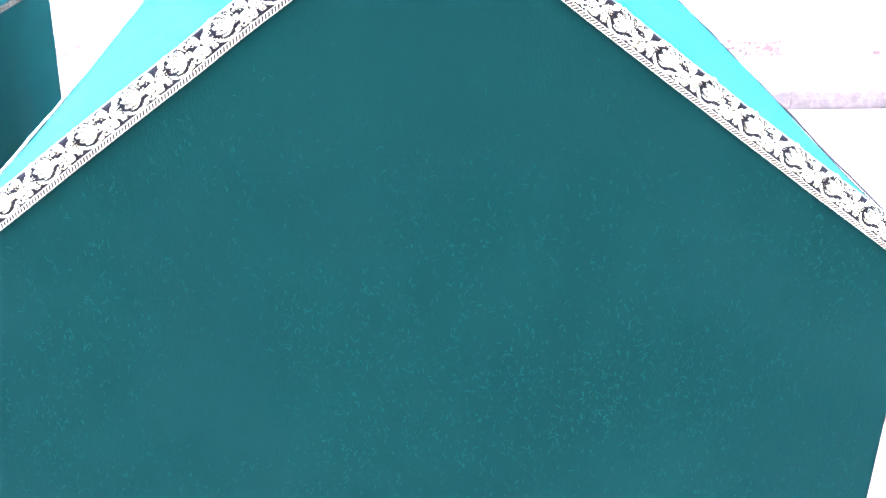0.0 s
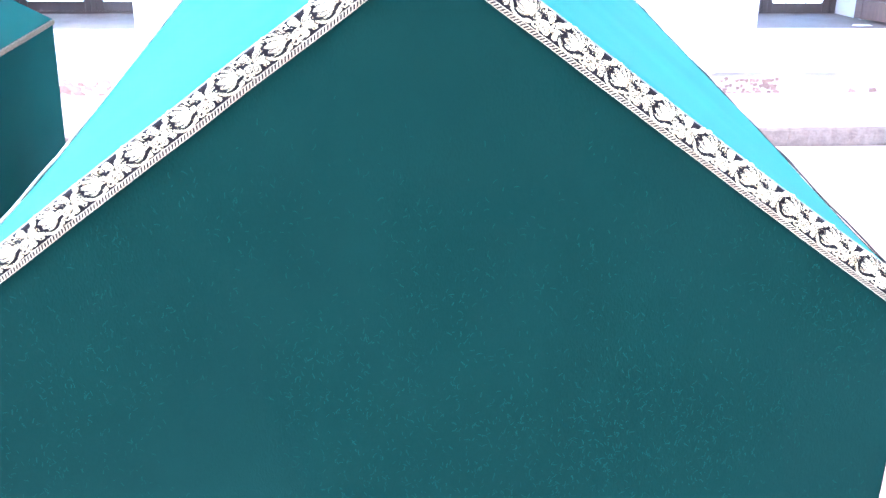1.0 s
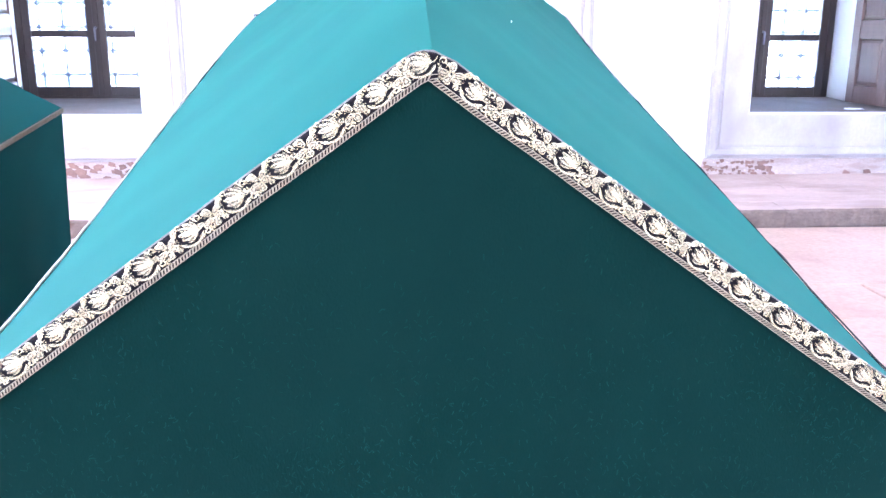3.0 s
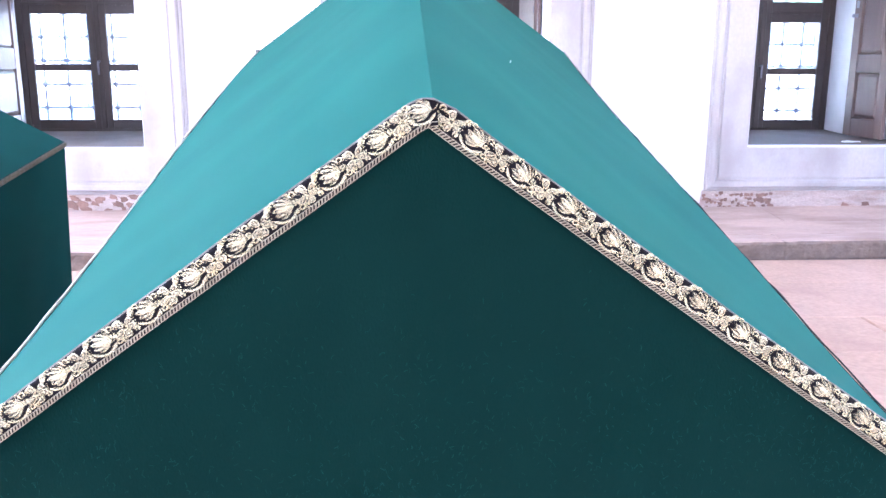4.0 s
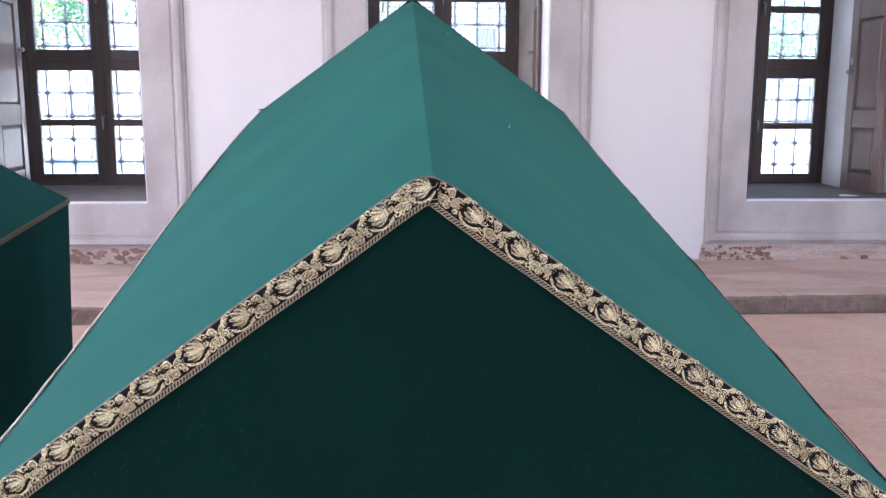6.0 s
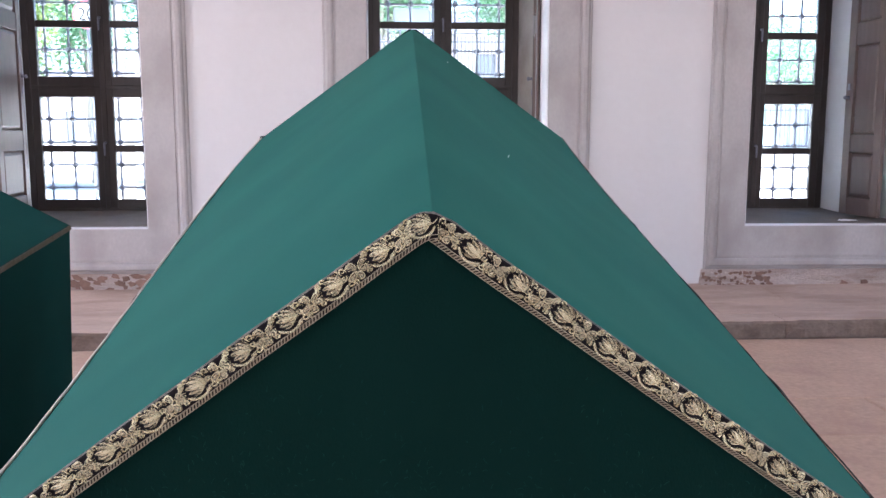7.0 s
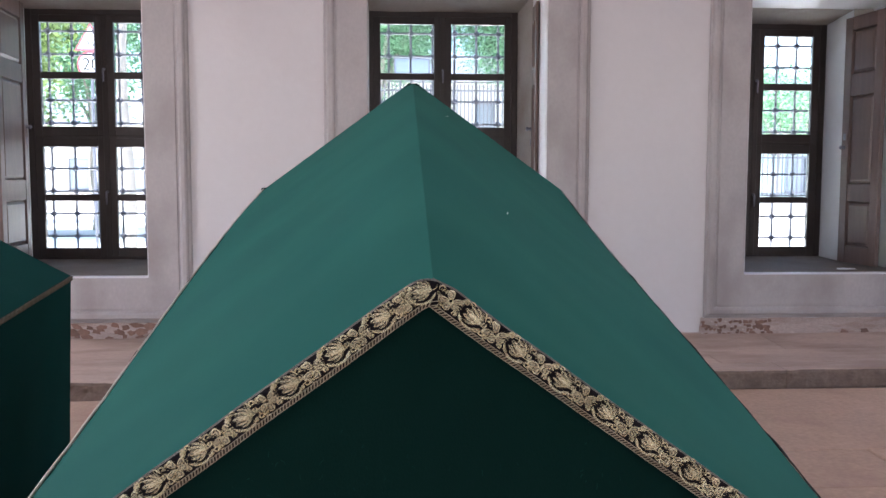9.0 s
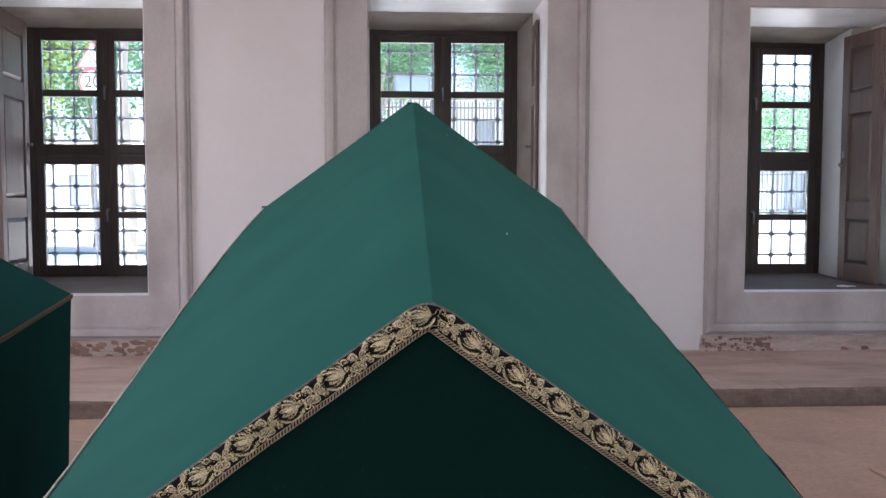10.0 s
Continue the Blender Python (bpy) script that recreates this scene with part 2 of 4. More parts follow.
tagged(link_mesh("wall_north_outer", bm, REVEAL), "outer leaf of the thick wall with pale plastered reveals", "wall", kind="structure")
side_holes = [(y - 0.6, y + 0.6, 0.55, 2.6) for y in SIDE_Y] + [(y - 0.6, y + 0.6, 4.0, 5.2) for y in SIDE_Y[:2]]
for nm, b0, b1 in (("wall_west", XL - 0.6, XL), ("wall_east", XR, XR + 0.6)):
    bm = wall_with_holes(bmesh.new(), "y", YB - 0.6, YF, b0, b1, -0.3, TOP, side_holes)
    tagged(link_mesh(nm, bm, PLASTER), "white plastered side wall with window openings", "wall", kind="structure")
back_holes = [(x - 0.6, x + 0.6, 0.55, 2.6) for x in BACK_X]
bm = wall_with_holes(bmesh.new(), "x", XL, XR, YB - 0.6, YB, -0.3, TOP, back_holes)
tagged(link_mesh("wall_south", bm, PLASTER), "white plastered wall with window openings", "wall", kind="structure")
bm = box(bmesh.new(), XL - 0.6, XR + 0.6, YB - 0.6, YF + THICK, TOP, TOP + 0.4)
tagged(link_mesh("ceiling", bm, PLASTER), "plain white plastered ceiling", "ceiling", kind="structure")


def kerb_y(x):
    """The front line of the low platform along the wall."""
    return 5.065 + 0.037 * x


bm = box(bmesh.new(), XL, XR, YB, YF, -0.3, -0.012)
floor = tagged(link_mesh("floor", bm, JOINT), "worn pale pink stone slab floor", "floor", kind="structure")
bm = bmesh.new()
vs = [[bm.verts.new((x, y, z)) for x, y in ((XL, kerb_y(XL) + 0.2), (XR, kerb_y(XR) + 0.2), (XR, YF), (XL, YF))] for z in (-0.02, 0.088)]
bm.faces.new(vs[0][::-1])
bm.faces.new(vs[1])
for k in range(4):
    bm.faces.new((vs[0][k], vs[0][(k + 1) % 4], vs[1][(k + 1) % 4], vs[1][k]))
platform = tagged(link_mesh("platform", bm, JOINT), "low stone platform along the wall with worn kerb", "platform", kind="structure")


# ---- the windows ----
def surround(bm, x0, x1, z0, z1, y, profile, wide):
    """A mitred frame round an opening; profile: (outwards from the opening, proud of the wall)."""
    loops = []
    for off, proud in profile:
        a, b = off * wide, off * 1.06                      # the jambs are narrower than the foot
        loops.append([bm.verts.new(p) for p in ((x0 - a, y - proud, z0 - b), (x1 + a, y - proud, z0 - b), (x1 + a, y - proud, z1 + b), (x0 - a, y - proud, z1 + b))])
    for a, b in zip(loops, loops[1:]):
        for k in range(4):
            bm.faces.new((a[k], a[(k + 1) % 4], b[(k + 1) % 4], b[k]))
    return bm


SURROUND = ((0.07, -0.003), (0.0, -0.003), (0.0, 0.028), (0.006, 0.034), (0.205, 0.034), (0.209, 0.029), (0.221, 0.029), (0.226, 0.040), (0.238, 0.046), (0.262, 0.046), (0.272, 0.038), (0.278, 0.022), (0.290, 0.020), (0.296, 0.010), (0.296, -0.01))


def ring(bm, x0, x1, z0, z1, w, y0, y1, bev=0.004):
    """Two stiles and two rails round a rectangle."""
    box(bm, x0, x0 + w, y0, y1, z0, z1, bev)
    box(bm, x1 - w, x1, y0, y1, z0, z1, bev)
    box(bm, x0 + w, x1 - w, y0 + 0.002, y1 - 0.002, z0, z0 + w, bev)
    box(bm, x0 + w, x1 - w, y0 + 0.002, y1 - 0.002, z1 - w, z1, bev)
    return bm


def panel(bm, x0, x1, z0, z1, y):
    """A raised field with a sloping margin, facing -y."""
    d, h = 0.030, 0.015
    out = [bm.verts.new(p) for p in ((x0, y, z0), (x1, y, z0), (x1, y, z1), (x0, y, z1))]
    low = [bm.verts.new(p) for p in ((x0 + 0.006, y + h, z0 + 0.006), (x1 - 0.006, y + h, z0 + 0.006), (x1 - 0.006, y + h, z1 - 0.006), (x0 + 0.006, y + h, z1 - 0.006))]
    top = [bm.verts.new(p) for p in ((x0 + d, y - 0.001, z0 + d), (x1 - d, y - 0.001, z0 + d), (x1 - d, y - 0.001, z1 - d), (x0 + d, y - 0.001, z1 - d))]
    for a, b in ((out, low), (low, top)):
        for k in range(4):
            bm.faces.new((a[k], a[(k + 1) % 4], b[(k + 1) % 4], b[k]))
    bm.faces.new(top)
    return bm


def knot(bm, r=0.02):
    """A faceted iron boss at the crossing of two bars."""
    bmesh.ops.create_icosphere(bm, subdivisions=1, radius=r)
    bmesh.ops.scale(bm, vec=(1, 0.8, 1), verts=bm.verts)
    return bm


def shutter(parent, hinge, angle, width, z0, z1, rows, mirror, kz=1.60, pz=1.50, half=0.017):
    """A panelled wooden leaf, opened into the niche. rows: heights of its panels."""
    bm = bmesh.new()
    cuts = [z0, *[z for r in rows for z in r], z1]
    box(bm, 0, 0.085, -half, half, z0, z1, 0.003)
    box(bm, width - 0.085, width, -half, half, z0, z1, 0.003)
    for a, b in zip(cuts[0::2], cuts[1::2]):
        box(bm, 0.085, width - 0.085, -half + 0.002, half - 0.002, a, b, 0.002)
    leaf = part("shutter", bm, SHUTTER_WOOD, parent, "dark brown panelled wooden shutter folded open")
    leaf.matrix_basis = pose(hinge[0], hinge[1], 0, 0, 0, angle) @ Matrix.Diagonal((-1 if mirror else 1, 1, 1, 1))
    for a, b in rows:
        bm = panel(bmesh.new(), 0.085, width - 0.085, a, b, -half + 0.007)
        panel(bm, 0.085, width - 0.085, a, b, half - 0.006)
        part("panel", bm, SHUTTER_WOOD, leaf)
    for s in (-1, 1):
        bm = tube(bmesh.new(), ((0.035, s * 0.016, kz), (0.035, s * 0.03, kz), (0.035, s * 0.045, kz), (0.035, s * 0.055, kz)), [0.016, 0.008, 0.017, 0.010], 10)
        part("knob", bm, IRON, leaf, "small dark metal knob", True)
        bm = box(bmesh.new(), 0.02, 0.05, s * 0.0185 - 0.0025, s * 0.0185 + 0.0025, pz - 0.025, pz + 0.025, 0.001)
        part("keyhole_plate", bm, IRON, leaf)
    for z in (z0 + 0.25, z1 - 0.25):
        part("hinge", tube(bmesh.new(), ((-0.004, 0, z - 0.04), (-0.004, 0, z + 0.04)), 0.008, 8), IRON, leaf, "iron hinge")
    return leaf


def build_window(n, w):
    win = tagged(new(f"window_{n}"), "tall dark wooden window with iron grille and grey marble surround", "window", kind="structure")
    l, r, b, t, fx, half, rows = w["l"], w["r"], w["b"], w["t"], w["fx"], w["half"], w["rows"]
    part("surround", surround(bmesh.new(), l, r, b, t, YF, SURROUND, w["wide"]), MARBLE, win, "moulded grey-veined marble surround")
    # The sill's bright edge line is put into its paler colour.
    bm = box(bmesh.new(), l + 0.002, r - 0.002, YF - 0.030, YF + 0.06, b - 0.02, b + 0.006, 0.004)
    part("sill", bm, SILL, win, "marble sill edge, coloured pale for the light on it")
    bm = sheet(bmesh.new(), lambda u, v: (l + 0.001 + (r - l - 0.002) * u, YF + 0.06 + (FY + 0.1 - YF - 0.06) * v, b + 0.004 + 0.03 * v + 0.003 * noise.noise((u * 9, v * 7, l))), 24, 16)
    part("niche_floor", bm, NICHE, win, "dark stone bed behind the sill", True)
    bm = box(bmesh.new(), l + 0.006, r - 0.006, YF - 0.02, REB - 0.007, t - 0.006, t + 0.001)
    box(bm, l - w["splay"] - 0.001, l - w["splay"] + 0.006, YF + 0.004 if w["splay"] else YF - 0.02, REB - 0.007, b + 0.01, t + 0.001)
    box(bm, r - 0.006, r + 0.001, YF - 0.02, REB - 0.007, b + 0.01, t + 0.001)
    part("niche_lining", bm, POLISHED, win, "polished pale marble jambs and soffit")
    lx0, lx1, head = min(l + 0.03, fx - half - 0.09), fx + half + 0.105, rows[0][0] + 0.094
    bm = sheet(bmesh.new(), lambda u, v: (lx0 + (r - lx0) * u, REB - 0.006 + (FY + 0.012 - REB) * v, t - 0.007 + (head - t + 0.007) * v + 0.006 * noise.noise((u * 8, v * 3, l))), 30, 8)
    if w["splay"]:
        sheet(bm, lambda u, v: (r - 0.006 + (lx1 - r + 0.006) * v + 0.004 * noise.noise((u * 9, v * 3, 5.0)), REB - 0.006 + (FY + 0.012 - REB) * v, b + 0.02 + (t - b - 0.02) * u), 30, 8)
    else:
        for x0, x1 in ((max(l, lx0 - 0.2) + 0.001, max(lx0, l + 0.002)), (lx1, r - 0.001)):
            if x1 - x0 > 0.004:
                box(bm, x0, x1, REB - 0.006, REB + 0.001, b + 0.01, t - 0.002)
    part("lining", bm, LINING, win, "tan stone lining round the frame")
    zb, zt = rows[-1][1] - 0.12, rows[0][0] + 0.105
    bm = ring(bmesh.new(), fx - half - 0.105, fx + half + 0.105, zb, zt, 0.05, FY - 0.01, FY + 0.07)
    mid = (rows[1][1] + rows[2][0]) / 2
    box(bm, fx - half - 0.055, fx + half + 0.055, FY - 0.006, FY + 0.066, mid - 0.012, mid + 0.012, 0.003)
    box(bm, fx - 0.022, fx + 0.022, FY - 0.008, FY + 0.055, zb + 0.05, zt - 0.05, 0.004)
    part("window_frame", bm, WOOD, win)
    inner = 0.07 * half / 0.5
    for s in (-1, 1):
        px0, px1 = (fx - half, fx - inner) if s < 0 else (fx + inner, fx + half)
        ex0, ex1 = (px0 - 0.062, fx - 0.004) if s < 0 else (fx + 0.004, px1 + 0.062)
        for k in (0, 2):
            za = zt - 0.046 if k == 0 else mid - 0.009
            zc = mid + 0.009 if k == 0 else zb + 0.046
            bm = bmesh.new()
            box(bm, ex0, px0, FY, FY + 0.05, zc, za, 0.004)
            box(bm, px1, ex1, FY, FY + 0.05, zc, za, 0.004)
            box(bm, px0, px1, FY + 0.002, FY + 0.048, rows[k][0], za, 0.003)
            box(bm, px0, px1, FY + 0.004, FY + 0.046, rows[k + 1][0], rows[k][1], 0.006)
            box(bm, px0, px1, FY + 0.002, FY + 0.048, zc, rows[k + 1][1], 0.003)
            sash = part("sash", bm, WOOD, win)
            for q in (k, k + 1):
                pane = part("pane", box(bmesh.new(), px0 + 0.001, px1 - 0.001, FY + 0.022, FY + 0.026, rows[q][1] + 0.001, rows[q][0] - 0.001), GLASS, sash, "clear glass pane")
                pane.visible_shadow = False
            if s > 0:
                hz = rows[k][1] + 0.02
                bm = tube(bmesh.new(), ((fx - 0.0, FY - 0.006, hz), (fx - 0.0, FY - 0.035, hz), (fx, FY - 0.04, hz - 0.01), (fx, FY - 0.04, hz - 0.10)), [0.010, 0.008, 0.009, 0.006], 8)
                part("handle", bm, IRON, sash, "dark metal espagnolette handle", True)
    # grille behind the glass
    gy = FY + 0.15
    xs = [w["gx"] + k * w["gs"] for k in range(-1, 9) if fx - half - 0.12 < w["gx"] + k * w["gs"] < fx + half + 0.12]
    zs = [w["gz"] + k * w["gt"] for k in range(-1, 13) if zb < w["gz"] + k * w["gt"] < zt + 0.03]
    g = bmesh.new()
    ring(g, fx - half - 0.13, fx + half + 0.13, zb - 0.04, zt + 0.06, 0.025, gy - 0.012, gy + 0.012, 0.002)
    grille = part("grille", g, IRON, win, "wrought iron lattice grille with round knots")
    up = down = boss = None
    for x in xs:
        m = pose(x, gy, 0)
        if up is None:
            up = part("upright_bar", tube(bmesh.new(), ((0, 0, zb - 0.03), (0, 0, zt + 0.05)), 0.0095, 6), IRON, grille)
            up.matrix_basis = m
        else:
            again(up, grille, m)
    for z in zs:
        m = pose(fx, gy, z)
        if down is None:
            down = part("cross_bar", tube(bmesh.new(), ((-half - 0.12, 0, 0), (half + 0.12, 0, 0)), 0.0085, 6), IRON, grille)
            down.matrix_basis = m
        else:
            again(down, grille, m)
    for x in xs:
        for z in zs:
            m = pose(x, gy, z)
            if boss is None:
                boss = part("knot", knot(bmesh.new(), 0.029), IRON, grille)
                boss.matrix_basis = m
            else:
                again(boss, grille, m)
    return win


wins = [build_window(i + 1, w) for i, w in enumerate(WINDOWS)]
PANELS = ((0.74, 1.065), (1.21, 1.915), (2.045, 2.38))
shutter(wins[0], (-2.795, 6.82), 90 + 6, 0.60, 0.585, 2.50, PANELS, True)
shutter(wins[1], (0.981, 6.80), 87.0, 0.29, 0.585, 2.50, PANELS, True, half=0.0095)
shutter(wins[2], (3.41, 6.80), -90 + 7, 0.44, 0.585, 2.45, ((0.715, 1.055), (1.19, 1.855), (2.02, 2.35)), False, 1.47, 1.55)

# Thin white sheet added to stand in for sunlight on the window bed.
bm = sheet(bmesh.new(), lambda u, v: (3.17 + 0.13 * u + 0.02 * noise.noise((v * 4, u, 1.0)), 6.33 + 0.12 * v * (0.4 + 0.6 * math.sin(math.pi * u)), 0.568 + 0.012 * abs(noise.noise((u * 4, v * 4, 2.0)))), 14, 10)
tagged(link_mesh("paper_scrap", bm, WHITE, smooth=True), "crumpled white paper scrap on the window bed by the shutter", "paper scrap")

# ---- peeling plaster at the foot of the wall ----
rng = random.Random(4)


def base_top(x):
    """The crumbling reaches up to the surrounds, and stays low between them."""
    return 0.238 if any(w["l"] - 0.30 < x < w["r"] + 0.30 for w in WINDOWS) else 0.135 + 0.02 * noise.noise((x * 5, 0.0, 4.0))


def rough_face(u, v):
    x = XL + (XR - XL) * u
    z = 0.085 + (base_top(x) - 0.085) * v
    e = noise.noise((x * 7, z * 16, 3.1)) * 0.006 + noise.noise((x * 31, z * 31, 7.7)) * 0.004
    crack = 0.006 * max(0.0, 1 - abs(z - 0.150 - 0.018 * noise.noise((x * 2.3, 0.0, 6.0))) / 0.007) * (noise.noise((x * 1.7, 0.0, 11.0)) > -0.1)
    return (x, YF - 0.006 - abs(e) * (v < 0.97) + crack, z + (noise.noise((x * 6, 1.0, 0)) * 0.010 if v == 1 else 0))


bm = sheet(bmesh.new(), rough_face, 900, 22)
band = tagged(link_mesh("wall_base", bm, PLASTER_BASE), "crumbling plaster band with exposed red brick at the foot of the wall", "wall base", kind="structure")


def lump(w, h, d):
    """A broken piece of brick with a rounded, uneven face, facing -y."""
    bm = bmesh.new()
    n = 11
    pts = [(math.cos(2 * math.pi * k / n) * w * rng.uniform(0.55, 1.25), math.sin(2 * math.pi * k / n) * h * rng.uniform(0.6, 1.2)) for k in range(n)]
    rings = [[bm.verts.new((x * f, -d * up + rng.uniform(-0.001, 0.001), z * f)) for x, z in pts] for f, up in ((1.0, -0.4), (0.93, 0.55), (0.70, 0.95))]
    for a, b in zip(rings, rings[1:]):
        for k in range(n):
            bm.faces.new((a[k], a[(k + 1) % n], b[(k + 1) % n], b[k]))
    bm.faces.new(rings[-1])
    return bm


lumps = [part("broken_brick", lump(0.056, 0.026, 0.004), BRICK_RED, band), part("broken_brick", lump(0.038, 0.024, 0.003), BRICK_RED, band),
         part("broken_brick", lump(0.024, 0.016, 0.003), BRICK_RED, band), part("plaster_flake", lump(0.026, 0.014, 0.003), FLAKE, band), part("plaster_flake", lump(0.010, 0.007, 0.003), FLAKE, band)]
for k, c in enumerate(lumps):
    c.matrix_basis = pose(-2.2 + 0.11 * k, YF - 0.011, 0.165 + 0.02 * (k % 2))


def strew(x0, x1, rows, step, kinds, gap):
    """Uneven rows of broken bricks between x0 and x1."""
    for z in rows:
        x = x0 + rng.uniform(0, step)
        while x < x1:
            if rng.random() > gap:
                again(lumps[rng.choice(kinds)], band, pose(x, YF - 0.010, z + rng.uniform(-0.010, 0.010), 0, rng.uniform(-20, 20), 0) @ Matrix.Diagonal((rng.uniform(0.6, 1.2), 1, rng.uniform(0.6, 1.1), 1)))
            x += step * rng.uniform(0.7, 1.3)


strew(-3.0, -1.44, (0.130, 0.165, 0.205), 0.080, (0, 0, 1, 1, 1, 2), 0.12)
strew(2.12, 2.62, (0.120, 0.150, 0.180, 0.212), 0.036, (1, 2, 2, 2, 2, 4), 0.12)
strew(2.6, 3.9, (0.135, 0.195), 0.17, (1, 2, 3), 0.45)
strew(-0.5, 1.2, (0.150, 0.20), 0.15, (1, 2, 3), 0.4)


# ---- stones of the floor and of the platform ----
def slab(w, d, h, bev=0.006):
    """A stone slab with softened, slightly uneven edges, its top at 0."""
    bm = box(bmesh.new(), 0, w, 0, d, -h, 0, bev)
    for v in bm.verts:
        v.co.x += rng.uniform(-0.002, 0.002)
        v.co.y += rng.uniform(-0.002, 0.002)
    return bm


KERB_CUTS = (XL, -3.62, -2.45, -1.18, -0.1, 1.04, 2.252, 3.41, 4.5, XR)
for x, x_end in zip(KERB_CUTS, KERB_CUTS[1:]):         # kerb stones in a row, each a little out of line
    w = x_end - x
    bm = bmesh.new()
    n = 40
    prof = ((0.22, -0.02), (0.006, -0.02), (0.0, 0.0), (0.004, 0.045), (0.002, 0.082), (0.012, 0.097), (0.03, 0.102), (0.22, 0.101))
    g = [[bm.verts.new((x + 0.002 + (w - 0.004) * i / n,
                        kerb_y(x + w * i / n) + py + (0.014 * noise.noise(((x + w * i / n) * 5, pz * 14, 2.0)) + 0.008 * noise.noise(((x + w * i / n) * 23, pz * 40, 8.0))) * (py < 0.1),
                        pz + 0.007 * noise.noise(((x + w * i / n) * 4, py * 9, 5.0)) * (pz > 0.05) + 0.004 * noise.noise(((x + w * i / n) * 19, py * 9, 5.0)) * (0.05 < pz < 0.1))) for py, pz in prof] for i in range(n + 1)]
    for i in range(n):
        for j in range(len(prof) - 1):
            bm.faces.new((g[i][j], g[i + 1][j], g[i + 1][j + 1], g[i][j + 1]))
    bm.faces.new(g[0])
    bm.faces.new(g[-1][::-1])
    for f in bm.faces:                                   # the dark riser below the paler tread
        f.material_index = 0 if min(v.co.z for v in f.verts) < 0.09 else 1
    part("kerb_stone", bm, KERB, platform, "worn kerb stone with a dark blotched riser").data.materials.append(STEP_STONE)
for row, (d0, d1) in enumerate(((0.224, 0.62), (0.624, 1.2))):
    x = XL - 0.3 * row
    while x < XR:
        w = rng.uniform(0.8, 1.5)
        x0, x1 = max(x, XL), min(x + w, XR)
        if x1 - x0 > 0.05:
            bm = bmesh.new()
            top = [(x0 + 0.003, kerb_y(x0) + d0), (x1 - 0.003, kerb_y(x1) + d0), (x1 - 0.003, min(YF, kerb_y(x1) + d1)), (x0 + 0.003, min(YF, kerb_y(x0) + d1))]
            a = [bm.verts.new((*p, 0.06)) for p in top]
            tilt = (0.0, 0.0, 0.026, 0.026) if row else (0.0, 0.0, 0.0, 0.0)     # the back row rises to the wall
            b = [bm.verts.new((*p, 0.100 + up + rng.uniform(-0.002, 0.002))) for p, up in zip(top, tilt)]
            bm.faces.new(b)
            for q in range(4):
                bm.faces.new((a[q], a[(q + 1) % 4], b[(q + 1) % 4], b[q]))
            part("slab", bm, STEP_STONE, platform)
        x += w
y = kerb_y(0) + 0.05
row = 0
while y > YB:
    d = (0.52, 0.61, 0.47, 0.66)[row % 4]
    x = XL - (0.0, 0.55, 0.3, 0.8)[row % 4]
    while x < XR:
        w = (1.05, 0.86, 1.22, 0.94, 1.13)[(row * 3 + int(x * 7)) % 5]
        x0, x1 = max(x, XL), min(x + w, XR)
        if x1 - x0 > 0.05:
            o = part("slab", slab(x1 - x0 - 0.005, d - 0.005, 0.05), STONE, floor)
            o.matrix_basis = pose(x0, y - d + 0.037 * (x0 + x1) / 2 * 0, rng.uniform(-0.002, 0.002), 0, 0, 0)
        x += w
    y -= d
    row += 1


# ---- the cloth-covered cenotaphs ----
def cenotaph_shape(p):
    """Ridge, eave and floor lines of a cenotaph along its length s, 0 at the foot and 1 at the head."""
    def ridge(s):
        return Vector((p["x0"] + (p["x1"] - p["x0"]) * s, p["y0"] + (p["y1"] - p["y0"]) * s, p["r0"] + (p["r1"] - p["r0"]) * s - p["sag"] * math.sin(math.pi * s)))

    def eave(s, side):
        c = ridge(s)
        q = 4 * s * (1 - s)
        wa, wb, bow, skew = p["left"] if side < 0 else p["right"]
        h = wa + (wb - wa) * s + bow * q + skew * q * (1 - 2 * s)
        za, zb, sagz, skewz = p["height"]
        z = za + (zb - za) * s + sagz * q + skewz * q * (1 - 2 * s)
        if "foot" in p:                                     # at the foot the cloth is drawn up to the ribbon
            k = math.exp(-s / 0.045)
            h, z = h + (p["foot"][0] - wa) * k, z + (p["foot"][1] - za) * k
        return Vector((c.x + side * h, c.y, z))
    return ridge, eave


